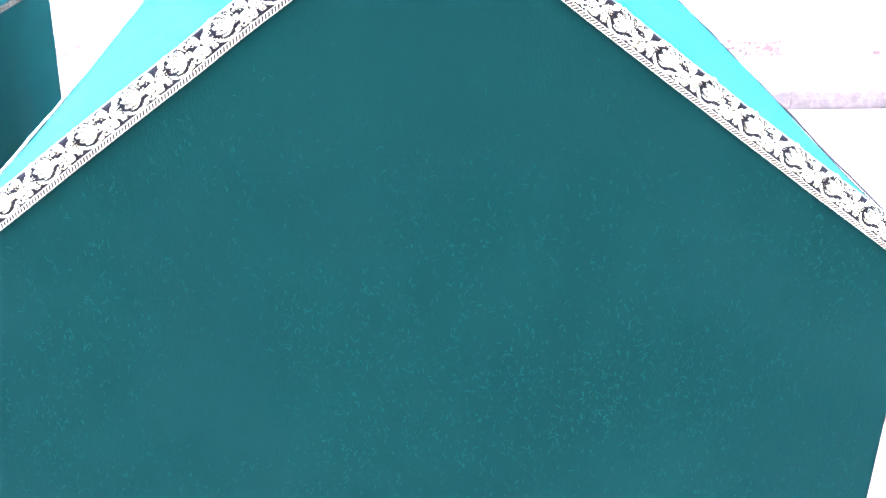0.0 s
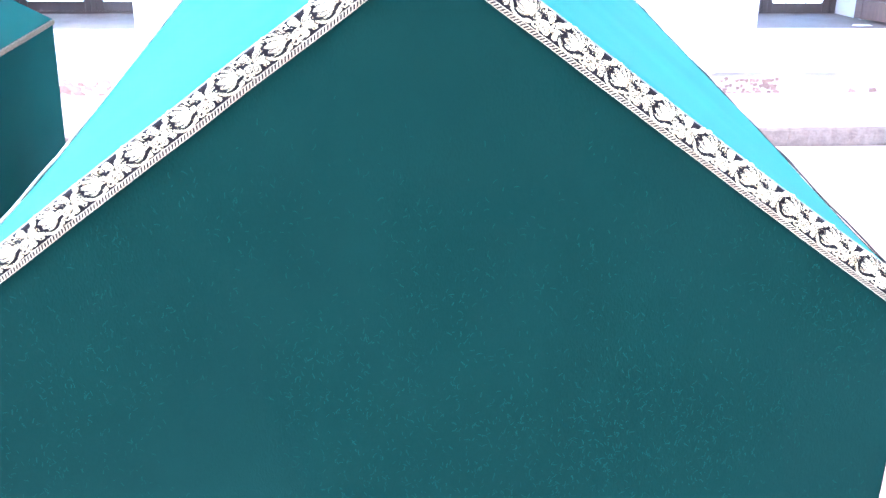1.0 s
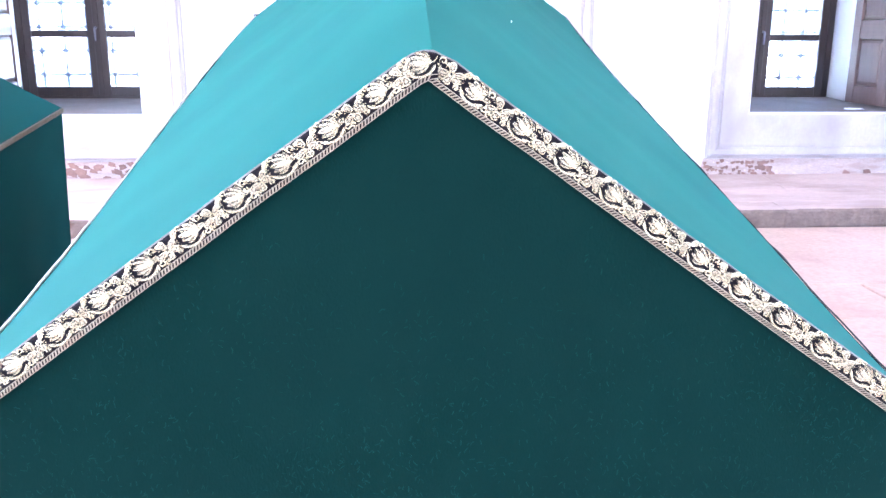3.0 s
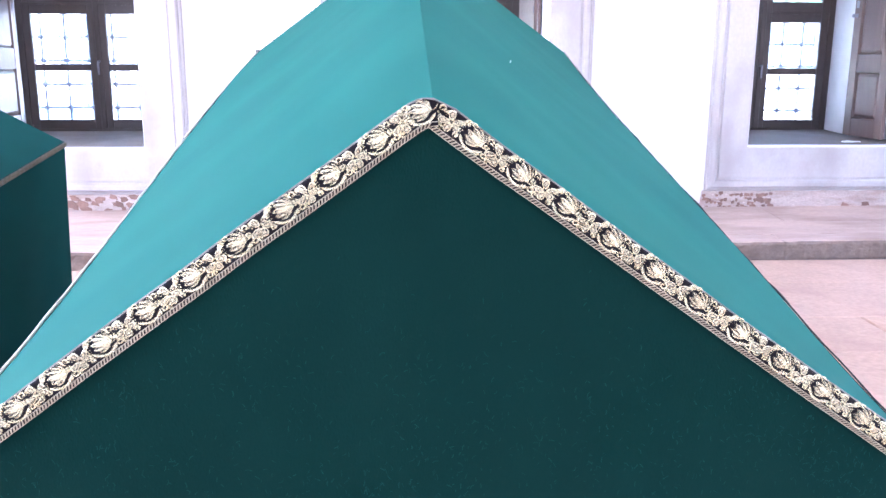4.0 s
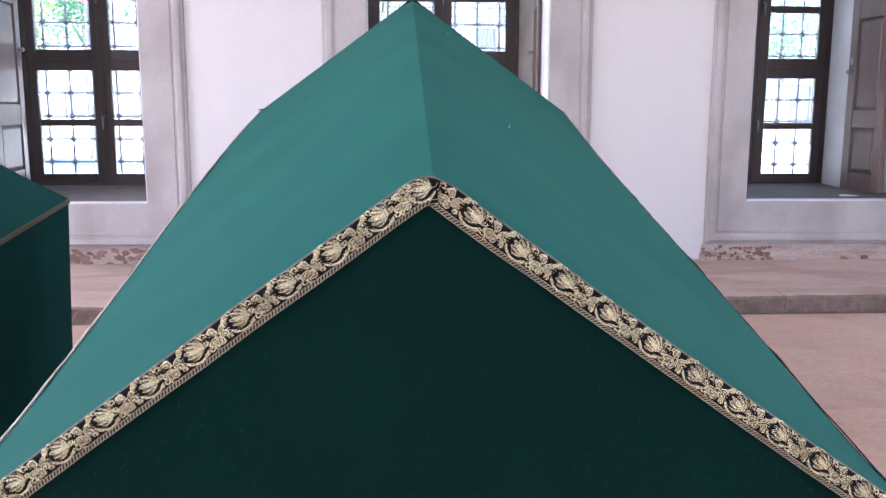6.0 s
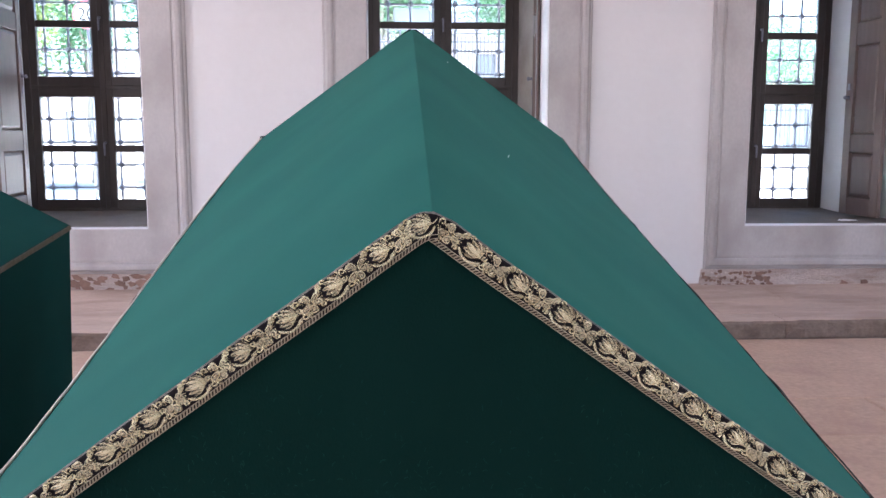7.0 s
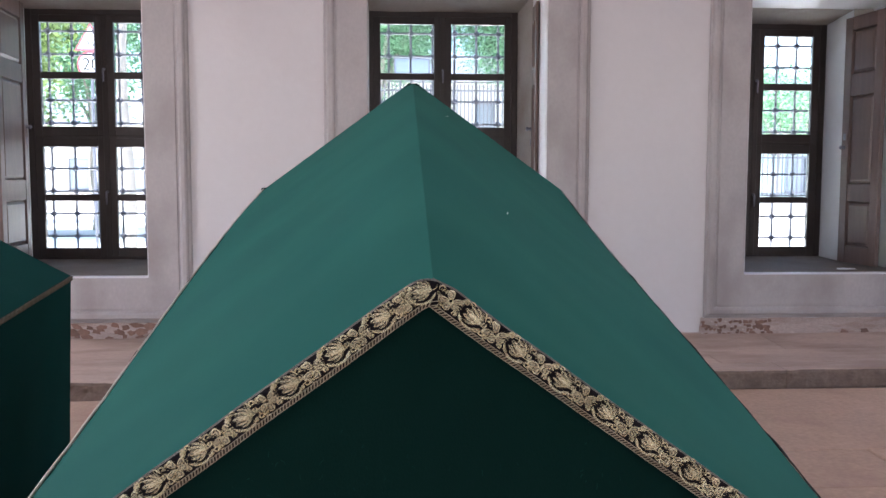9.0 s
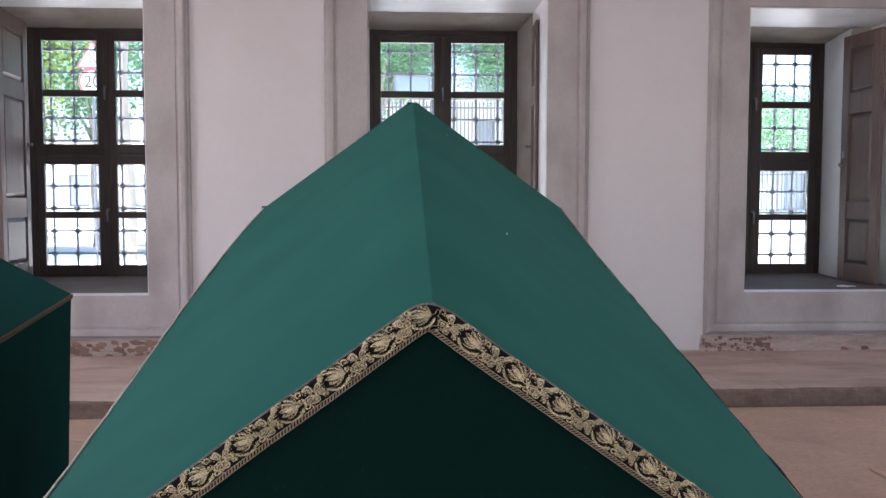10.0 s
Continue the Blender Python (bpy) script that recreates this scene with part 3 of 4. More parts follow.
def build_cenotaph(p, label):
    ridge, eave = cenotaph_shape(p)
    tomb = thing("cenotaph", label, "cenotaph")
    # the two slopes of the cover
    for side in (-1, 1):
        def slope(u, v, side=side):
            a, b = ridge(u), eave(u, side)
            q = a.lerp(b, v)
            q.z -= 0.012 * math.exp(-v * 16)                        # the ridge is softly rounded
            q.z += 0.004 * noise.noise((q.x * 3, q.y * 2.2, side)) * min(1, v * 4) * min(1, u * 6)
            q.z += 0.0022 * noise.noise((q.x * 11 + q.y * 4, q.y * 5, 3.0 * side)) * min(1, v * 5) * min(1, (1 - v) * 6) * min(1, u * 10)   # faint wrinkles
            q.z -= 0.006 * math.sin(math.pi * v) * math.sin(math.pi * u)
            if u == 0 and "foot" in p:                          # the front edge is folded down behind the ribbon
                q.z -= (0.007 if side > 0 else 0.003) * math.sin(math.pi * v) ** 0.5
                q.y -= 0.002
            return q
        part("cover_slope", sheet(bmesh.new(), slope, 70, 26), p["cloth"], tomb, "plain broadcloth stretched over the slope", True)
        # long side below the eave

        def flank(u, v, side=side):
            b = eave(u, side)
            wave = 0.004 * math.sin(u * 40 + side) * v
            return Vector((b.x + side * wave - side * (p["lean"] * v + p["inset"] * min(1, v * 10)), b.y, b.z * (1 - v)))
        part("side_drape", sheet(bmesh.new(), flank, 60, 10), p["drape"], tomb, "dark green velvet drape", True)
        cord = [eave(i / 50, side) + Vector((side * 0.001, 0, 0.0015 + 0.001 * math.sin(i * 1.7))) for i in range(51)]
        part("edge_piping", tube(bmesh.new(), cord, 0.0025 if side < 0 else 0.0011, 6), CORD if side < 0 else DARK_CORD, tomb, "pale piping cord" if side < 0 else "thin black edge tape", True)
        # loose threads of black seam tape along the eave
        for s0, s1 in ((0.16, 0.21), (0.33, 0.40), (0.56, 0.60)):
            bm = bmesh.new()
            tube(bm, [eave(s0 + (s1 - s0) * i / 8, side) + Vector((side * (0.001 + 0.002 * math.sin(i / 8 * math.pi)), 0, 0.001)) for i in range(9)], [0.0006 + 0.0014 * math.sin(i / 8 * math.pi) for i in range(9)], 5)
            part("seam_tape", bm, DARK_CORD, tomb, "", True)
        if side < 0 and p["inset"]:
            e = eave(1, side)
            bm = box(bmesh.new(), e.x - 0.010, e.x + 0.012, e.y - 0.01, e.y + 0.006, e.z - 0.012, e.z + 0.006, 0.003)
            part("corner_tab", bm, DARK_CORD, tomb, "black tape end sticking out at the corner")
    # gable ends
    for s, nm in ((0, "foot_drape"), (1, "head_drape")):
        c, el, er = ridge(s), eave(s, -1), eave(s, 1)

        def gable(u, v, s=s, c=c, el=el, er=er):
            b = el.lerp(c, u * 2) if u < 0.5 else c.lerp(er, u * 2 - 1)
            q = Vector((b.x, b.y, (b.z - (0.012 if s == 0 else 0)) * v))
            q.x += (0.5 - u) * 2 * (p["lean"] * (1 - v) + p["inset"] * min(1, (1 - v) * 10))
            q.y += (0.0022 * noise.noise((q.x * 5, q.z * 4, 0.3)) + 0.0012 * noise.noise((q.x * 17, q.z * 9, 4.0))) * math.sin(math.pi * u) ** 0.5
            if u == 0.5:
                q.z -= 0.012 * v
            return q
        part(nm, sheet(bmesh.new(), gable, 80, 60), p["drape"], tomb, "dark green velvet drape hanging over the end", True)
    return tomb


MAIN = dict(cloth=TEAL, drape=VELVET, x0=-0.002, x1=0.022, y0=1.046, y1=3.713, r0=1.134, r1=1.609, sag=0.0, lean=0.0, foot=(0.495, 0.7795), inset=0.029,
            left=(0.503, 0.589, 0.0476, -0.035), right=(0.501, 0.595, 0.042, 0.003), height=(0.754, 1.179, -0.051, 0.016))
tomb = build_cenotaph(MAIN, "cloth-covered cenotaph in teal broadcloth and dark velvet with gold ribbon")
SECOND = dict(cloth=DEEP_CLOTH, drape=DEEP_DRAPE, x0=-1.84, x1=-1.82, y0=1.9, y1=3.9, r0=0.76, r1=1.04, sag=0.0, lean=0.03, inset=0.0,
              left=(0.33, 0.42, 0.0, 0.0), right=(0.33, 0.42, 0.0, 0.0), height=(0.51, 0.815, 0.0, 0.0))
tomb_2 = build_cenotaph(SECOND, "smaller cloth-covered cenotaph in dark green velvet with narrow gold braid")
_, eave_2 = cenotaph_shape(SECOND)
bm = bmesh.new()
for turn in (0.0, math.pi):
    for dz in (-0.004, -0.013):
        pts = []
        for i in range(321):
            q = i * 0.62 + turn
            pts.append(eave_2(i / 320, 1) + Vector((0.003 + 0.0022 * math.cos(q), 0, dz + 0.0022 * math.sin(q))))
        tube(bm, pts, 0.0042, 6)
part("braid_ribbon", bm, OLD_BRAID, tomb_2, "narrow tarnished gold braid along the eave", True)


# ---- the gold ribbon round the foot gable ----
RW = 0.0266          # ribbon's width
PERIOD = 0.0503      # length of one repeat
MID = 0.0156         # middle of the woven field, from the lower edge


def dome(bm, cx, cz, a, b, ang, h, y0=0.0, n=12):
    """A low oval cushion of thread, facing -y."""
    c, s = math.cos(ang), math.sin(ang)

    def at(q, rad, y):
        u, v = a * rad * math.cos(q), b * rad * math.sin(q)
        return bm.verts.new((cx + u * c - v * s, y, cz + u * s + v * c))
    rim = [at(2 * math.pi * k / n, 1.0, y0) for k in range(n)]
    mid = [at(2 * math.pi * k / n, 0.72, y0 - h * 0.8) for k in range(n)]
    top = bm.verts.new((cx, y0 - h, cz))
    for k in range(n):
        bm.faces.new((rim[k], rim[(k + 1) % n], mid[(k + 1) % n], mid[k]))
        bm.faces.new((mid[k], mid[(k + 1) % n], top))


def strand(bm, pts, w, h=0.0006, seg=5):
    """A raised thread along points (x, z), tapering at both ends."""
    n = len(pts) - 1
    tube(bm, [(x, -h * 0.5, z) for x, z in pts], [max(0.15, min(1, 3.2 * math.sin(math.pi * (i + 0.15) / (n + 0.3)))) * w for i in range(n + 1)], seg)


def spiral(cx, cz, r0, r1, a0, turns, n=14):
    return [(cx + (r0 + (r1 - r0) * i / n) * math.cos(a0 + turns * 2 * math.pi * i / n), cz + (r0 + (r1 - r0) * i / n) * math.sin(a0 + turns * 2 * math.pi * i / n)) for i in range(n + 1)]


def blade(length, width, k, n, f=1.0, point=0.0):
    """Outline of a leaf along its own axis, at step k of n; f draws it in towards its middle."""
    q = 2 * math.pi * k / n
    u = 0.5 - 0.5 * math.cos(q)
    w = 0.5 * math.copysign(abs(math.sin(q)) ** 0.85, math.sin(q)) * (1.0 - 0.18 * math.cos(math.pi * u ** 1.3)) * (1 - point * u ** 3)
    return length * (0.5 + (u - 0.5) * f), width * w * f


def leaf(bm, dark, bx, bz, length, width, ang, h, lines=1, point=0.0):
    """A padded leaf of gold thread from its base; dark lines are woven into it."""
    n = 16
    c, s = math.cos(ang), math.sin(ang)

    def put(f, y):
        return [bm.verts.new((bx + u * c - w * s, y, bz + u * s + w * c)) for u, w in (blade(length, width, k, n, f, point) for k in range(n))]
    rings = [put(1.0, 0.0), put(0.93, -h * 0.75), put(0.60, -h)]
    for p, q in zip(rings, rings[1:]):
        for k in range(n):
            bm.faces.new((p[k], p[(k + 1) % n], q[(k + 1) % n], q[k]))
    bm.faces.new(rings[-1])
    if lines == 1:                                          # a ring inside the leaf
        pts = [(bx + u * c - w * s, bz + u * s + w * c) for u, w in (blade(length, width, k, n, 0.54) for k in range(n + 1))]
        tube(dark, [(x, -h * 1.0, z) for x, z in pts], 0.00024, 4)
    elif lines == 2:                                        # a seam along its edge
        pts = [(bx + u * c - w * s, bz + u * s + w * c) for u, w in (blade(length, width, k, n, 1.0, point) for k in range(3, n - 2))]
        tube(dark, [(x, -h * 0.95, z) for x, z in pts], 0.00025, 4)


def two_tone(name, build, parent):
    """A motif in gold, with its woven dark lines as a second material of the same piece."""
    gold, dark = bmesh.new(), bmesh.new()
    build(gold, dark)
    bmesh.ops.recalc_face_normals(gold, faces=gold.faces)
    count = len(gold.faces)
    me = bpy.data.meshes.new("lines")
    dark.to_mesh(me)
    dark.free()
    gold.from_mesh(me)
    bpy.data.meshes.remove(me)
    gold.faces.ensure_lookup_table()
    for f in gold.faces[count:]:
        f.material_index = 1
    ob = part(name, gold, GOLD, parent, "", True)
    ob.data.materials.append(NAVY)
    return ob


def flower(gold, dark):
    """A full blossom of overlapping petals that points back along the ribbon, cupped by a crescent."""
    for off, ln, wd, h in ((-64, 0.0104, 0.0078, 0.0008), (42, 0.0128, 0.0080, 0.0012), (-42, 0.0132, 0.0084, 0.0012),
                           (21, 0.0148, 0.0080, 0.0017), (-21, 0.0148, 0.0080, 0.0017), (0, 0.0158, 0.0074, 0.0023)):
        a = radians(160 + off)
        leaf(gold, dark, 0.0070, -0.0012, ln, wd, a, h, 2, 0.7)
        strand(dark, [(0.0070 + ln * u * math.cos(a), -0.0012 + ln * u * math.sin(a)) for u in (0.62, 0.72, 0.82, 0.9)], 0.00022, 2.1 * h)
    dome(gold, 0.0072, -0.0012, 0.0024, 0.0022, 0, 0.0019)
    arc = [radians(198 + 128 * i / 14) for i in range(15)]
    strand(gold, [(0.0008 + 0.0120 * math.cos(q), 0.0012 + 0.0114 * math.sin(q)) for q in arc], 0.0014, 0.0010)
    strand(gold, [(0.0080, -0.0015), (0.0100, -0.0025), (0.0125, -0.0020), (0.0150, 0.0002)], 0.0006)


def leaf_spray(gold, dark):
    """Five padded leaves round a node."""
    for ang, ln, wd, h in ((114, 0.0092, 0.0066, 0.0017), (30, 0.0090, 0.0050, 0.0013), (-24, 0.0088, 0.0064, 0.0017), (201, 0.0112, 0.0064, 0.0019), (264, 0.0088, 0.0068, 0.0017)):
        a = radians(ang)
        leaf(gold, dark, 0.0009 * math.cos(a), 0.0009 * math.sin(a), ln, wd, a, h, 1)
    dome(gold, 0.0096, 0.0064, 0.0026, 0.0020, 0.5, 0.0008)
    strand(gold, [(0.0, 0.0), (0.0045, 0.0005), (0.0085, 0.0022), (0.0115, 0.0024)], 0.0005, 0.0012)


def curl(gold, dark):
    """A double curl."""
    strand(gold, spiral(0.0, 0.0, 0.0006, 0.0033, 0.4, 1.15), 0.0010)
    strand(gold, spiral(-0.0050, -0.0010, 0.0005, 0.0024, 2.8, -1.05, 12), 0.0009)


def small_curl(gold, dark):
    strand(gold, spiral(0.0, 0.0, 0.0005, 0.0026, 1.2, 1.1, 12), 0.0009)
    dome(gold, 0.0, 0.0, 0.0007, 0.0007, 0, 0.0007, n=7)


def seeds(gold, dark):
    """A few dots of thread."""
    for dx, dz in ((0.0, 0.0), (0.0017, 0.0013), (0.0003, 0.0026), (-0.0016, 0.0017)):
        dome(gold, dx, dz, 0.00072, 0.00072, 0, 0.0007, n=7)


MOTIFS = (("flower", flower, 0.0, 0.0, 0), ("leaf_spray", leaf_spray, 0.0268, 0.0, 0), ("curl", curl, 0.0150, -0.0066, 0), ("curl", curl, 0.0148, 0.0064, 170),
          ("small_curl", small_curl, 0.0085, 0.0076, 0), ("small_curl", small_curl, 0.0358, -0.0070, 120), ("small_curl", small_curl, -0.0110, 0.0078, 40),
          ("curl", curl, 0.0395, 0.0070, 190), ("small_curl", small_curl, 0.0130, 0.0008, 300), ("seed_dots", seeds, 0.0195, 0.0030, 0), ("seed_dots", seeds, 0.0372, -0.0022, 30), ("small_curl", small_curl, 0.0208, -0.0080, 200), ("seed_dots", seeds, -0.0125, -0.0070, 70), ("seed_dots", seeds, 0.0420, -0.0080, 10))


def build_ribbon(start, angle, length, bend, turn_r, bow, phase, label, upper):
    """A woven ribbon from its lower edge's start, rising by angle degrees and bowing by bow; at its end it turns down by bend degrees."""
    arc = radians(bend) * turn_r
    total = length + arc

    def at(u, v):
        """Place on the ribbon: u along its lower edge, v across."""
        a = radians(angle)
        x, z = start[0], start[2]
        run = min(u, length)
        x, z = x + run * math.cos(a), z + run * math.sin(a)
        if u > length:
            q = (u - length) / turn_r
            cx, cz = x + turn_r * math.sin(a), z - turn_r * math.cos(a)
            a -= q
            x, z = cx - turn_r * math.sin(a), cz + turn_r * math.cos(a)
        if bend:                                            # its cut end is drawn in
            v *= 1 - 0.14 * max(0.0, 1 - (total - u) / 0.010) ** 2
        else:                                        # tucked under the other ribbon at its upper end
            v *= 1 - 0.16 * max(0.0, 1 - u / 0.022)
        s = run / length
        v = v * (1 + upper * (4 * s * (1 - s) - 0.5)) + bow * 4 * s * (1 - s) + 0.0008 * noise.noise((u * 14, 2.0, angle))
        return x - v * math.sin(a), z + v * math.cos(a), a

    def out(v, u):
        return start[1] + (0.0 if bend else 0.004 * max(0.0, 1 - u / 0.035)) - 0.0005 - 0.0024 * (1 - abs(2 * v / RW - 1) ** 4) + 0.006 * (max(0.0, v / RW - 0.92) / 0.08) ** 2 + 0.0006 * noise.noise((u * 30, v * 60, length))

    def on(u, v, lift=0.0):
        x, z, _ = at(u, v)
        return Vector((x, out(v, u) - lift, z))
    rib = part("ribbon", sheet(bmesh.new(), lambda s, q: on(total * s, RW * q), 200, 14), NAVY, tomb, label, True)
    bm = bmesh.new()
    step = 0.0034
    for k in range(int(total / step) - 1):                  # slanting stitches between two threads
        u = k * step
        a = [bm.verts.new(p) for p in (on(u, 0.0008, 0.0004), on(u + 0.0017, 0.0008, 0.0004), on(u + 0.0043, 0.0041, 0.0004), on(u + 0.0026, 0.0041, 0.0004))]
        b = [bm.verts.new(v.co + Vector((0, 0.0009, 0))) for v in a]
        bm.faces.new(a)
        for q in range(4):
            bm.faces.new((a[q], a[(q + 1) % 4], b[(q + 1) % 4], b[q]))
    for v in (0.0004, 0.0046):
        tube(bm, [on(total * i / 120, v, 0.0002) for i in range(121)], 0.00040, 5)
    part("braid_border", bm, SILVER, rib, "slanting pale gold border")
    bm = bmesh.new()
    for v in (RW - 0.0009, RW - 0.0003):
        tube(bm, [on(total * i / 260, v, 0.0002 + 0.0002 * math.sin(i * 2.4 + v * 4000)) for i in range(261)], 0.00042, 5)
    part("selvage", bm, SELVAGE, rib)
    first = {}
    for k in range(-1, 13):
        for nm, make, off, dv, spin in MOTIFS:
            u = phase + k * PERIOD + off
            if not 0.008 < u < total - (0.004 if nm in ("curl", "small_curl", "seed_dots") else -0.006):
                continue
            if u > length and bend:                         # the last blossom is crowded against the fold
                u -= 0.010
            x, z, a = at(u, MID + dv)
            m = pose(x, out(MID + dv, u) - 0.0003, z, 0, -math.degrees(a) + rng.uniform(-4, 4) - spin, 0) @ Matrix.Diagonal((1.12, 1.0, 1.0, 1.0))
            if nm not in first:
                first[nm] = two_tone(nm, make, rib)
                first[nm].matrix_basis = m
            else:
                again(first[nm], rib, m)
    return rib


build_ribbon((-0.460, 1.0385, 0.7733), 36.27, 0.5547, 32, 0.028, 0.0012, 0.0172, "black ribbon woven with gold flowers and leaves", 0.06)
build_ribbon((-0.016, 1.0405, 1.1112), -35.36, 0.560, 0, 1.0, -0.0012, 0.0478 - PERIOD, "black ribbon woven with gold flowers and leaves", -0.04)

# lint caught in the velvet
bm = bmesh.new()
made = 0
while made < 6500:
    x, z = rng.uniform(-0.45, 0.45), rng.uniform(0.30, 1.08)
    if rng.random() < (z - 0.80) * 5.0 or z > 1.085 - abs(x) * 0.70 or noise.noise((x * 7, z * 7, 9.0)) + 0.5 * noise.noise((x * 19, z * 19, 2.0)) < rng.uniform(-0.6, 0.6):
        continue
    made += 1
    ln, a, bend, wd = rng.uniform(0.0015, 0.0065), rng.gauss(math.pi / 2, 0.7), rng.uniform(-1, 1), rng.uniform(0.00018, 0.00055)
    pts = []
    px, pz = x, z
    for i in range(4):
        pts.append((px, pz, a + bend * i * 0.5))
        px += ln / 3 * math.cos(a + bend * i * 0.5)
        pz += ln / 3 * math.sin(a + bend * i * 0.5)
    vs = [[bm.verts.new((qx - s * wd * math.sin(qa), 1.0415 - 0.0006, qz + s * wd * math.cos(qa))) for s in (-1, 1)] for qx, qz, qa in pts]
    for u, v in zip(vs, vs[1:]):
        bm.faces.new((u[0], u[1], v[1], v[0]))
tagged(part("lint", bm, LINT, tomb, "tiny pale fibres caught in the velvet"), kind="stuff")
bm = bmesh.new()
for x, y, r in ((0.170, 1.88, 0.0007), (0.13, 3.2, 0.0010)):
    rr, ee = cenotaph_shape(MAIN)
    s = (y - MAIN["y0"]) / (MAIN["y1"] - MAIN["y0"])
    c, e = rr(s), ee(s, 1 if x > 0 else -1)
    z = c.z + (e.z - c.z) * abs(x - c.x) / abs(e.x - c.x)
    tube(bm, ((x, y, z - 0.003), (x + 0.001, y, z + 0.0010)), r, 6)
tagged(part("fluff", bm, WHITE, tomb, "white specks of fluff on the cloth"), kind="stuff")

# ---- outside the windows ----
PAVING = material("sunlit_paving", (0.76, 0.74, 0.71), 0.9, var=0.12, scale=0.7, fine=12, bump=0.3, depth=0.01)
ROAD = material("worn_asphalt", (0.34, 0.335, 0.33), 0.9, var=0.15, scale=1.2, fine=30, bump=0.3, depth=0.01)
BARK = material("pale_bark", (0.26, 0.23, 0.20), 0.9, var=0.3, scale=6, fine=40, bump=0.8, depth=0.02, stretch=(3, 3, 0.6))
LEAVES = material("green_leaves", (0.10, 0.235, 0.115), 0.6, var=0.4, scale=3, fine=20, bump=0, coords="Object")
LEAVES_LIGHT = material("yellow_green_leaves", (0.17, 0.25, 0.06), 0.6, var=0.35, scale=3, fine=20, bump=0)
FENCE = material("grey_paint", (0.11, 0.11, 0.135), 0.5, var=0.08, scale=4, fine=40, bump=0.1)
FACADE = material("pale_render", (0.66, 0.62, 0.58), 0.9, var=0.08, scale=0.8, fine=14, bump=0.3, depth=0.01)
DARK_GLASS = material("curtained_window_glass", (0.24, 0.27, 0.31), 0.15, var=0.1, scale=2, fine=10, bump=0)
SIGN_WHITE = material("sign_white", (0.80, 0.80, 0.80), 0.4, var=0.04, scale=5, fine=30, bump=0)
SIGN_RED = material("sign_red", (0.58, 0.10, 0.12), 0.4, var=0.06, scale=5, fine=30, bump=0)
SIGN_BLACK = material("sign_black", (0.02, 0.02, 0.02), 0.5, var=0.1, scale=5, fine=30, bump=0)
MINT = material("mint_render", (0.36, 0.47, 0.44), 0.9, var=0.1, scale=0.8, fine=14, bump=0.3, depth=0.01)
RED_ROOF = material("roof_tiles", (0.36, 0.15, 0.09), 0.85, var=0.25, scale=2, fine=20, bump=0.5, depth=0.02)

bm = bmesh.new()
GZ = -0.35
def outer_ground(u, v):
    return (-400 + 800 * u, YF + THICK + 0.02 + 900 * v ** 2, GZ)
sheet(bm, outer_ground, 24, 24)
tagged(link_mesh("ground", bm, PAVING), "pale sunlit paving outside the windows", "ground", kind="structure")
bm = box(bmesh.new(), -60, 60, 24.0, 30.0, GZ, GZ + 0.006)
tagged(link_mesh("road", bm, ROAD), "worn grey asphalt street", "road", kind="structure")


def build_tree(x, y, height, trunk, crown, leaves, mat, seed, label, size=0.075):
    """Trunk with limbs, and a crown of many small leaves in uneven clumps."""
    r = random.Random(seed)
    tree = thing("tree", label, "tree", (x, y, GZ), group="street trees")
    fork = height * 0.42
    bm = tube(bmesh.new(), [(0.05 * math.sin(i * 1.3), 0.04 * math.cos(i), fork * i / 6) for i in range(7)], [trunk * (1.25 - 0.09 * i) for i in range(7)], 9)
    tips = []
    for k in range(7):
        a = k * 2.4 + r.uniform(-0.3, 0.3)
        out, up = crown * r.uniform(0.45, 0.85), r.uniform(0.25, 0.55) * height
        pts = [(out * t ** 1.2 * math.cos(a), out * t ** 1.2 * math.sin(a), fork * 0.93 + up * t) for t in (0, 0.25, 0.5, 0.75, 1)]
        tube(bm, pts, [trunk * 0.55 * (1 - 0.2 * i) for i in range(5)], 6)
        tips += [Vector(pts[2]), Vector(pts[3]), Vector(pts[4])]
    part("trunk", bm, BARK, tree, "pale mottled trunk with forked limbs", True)
    verts, faces = [], []
    clumps = [t + Vector((r.gauss(0, 0.4), r.gauss(0, 0.4), r.gauss(0, 0.35))) for t in tips for _ in range(3)]
    for i in range(leaves):
        c = r.choice(clumps)
        d = Vector((r.gauss(0, 1), r.gauss(0, 1), r.gauss(0, 0.8)))
        p = c + d * crown * 0.17
        e = Euler((r.uniform(-1.2, 1.2), r.uniform(-1.2, 1.2), r.uniform(0, 6.28))).to_matrix()
        s = size * r.uniform(0.6, 1.4)
        b = len(verts)
        verts += [p + e @ Vector(q) * s for q in ((0, -1, 0), (0.55, 0, 0.1), (0, 1, 0), (-0.55, 0, 0.1))]
        faces.append((b, b + 1, b + 2, b + 3))
    me = bpy.data.meshes.new("crown")
    me.from_pydata(verts, [], faces)
    me.materials.append(mat)
    o = new("crown", me)
    o.parent = tree
    o["kind"] = "stuff"
    return tree


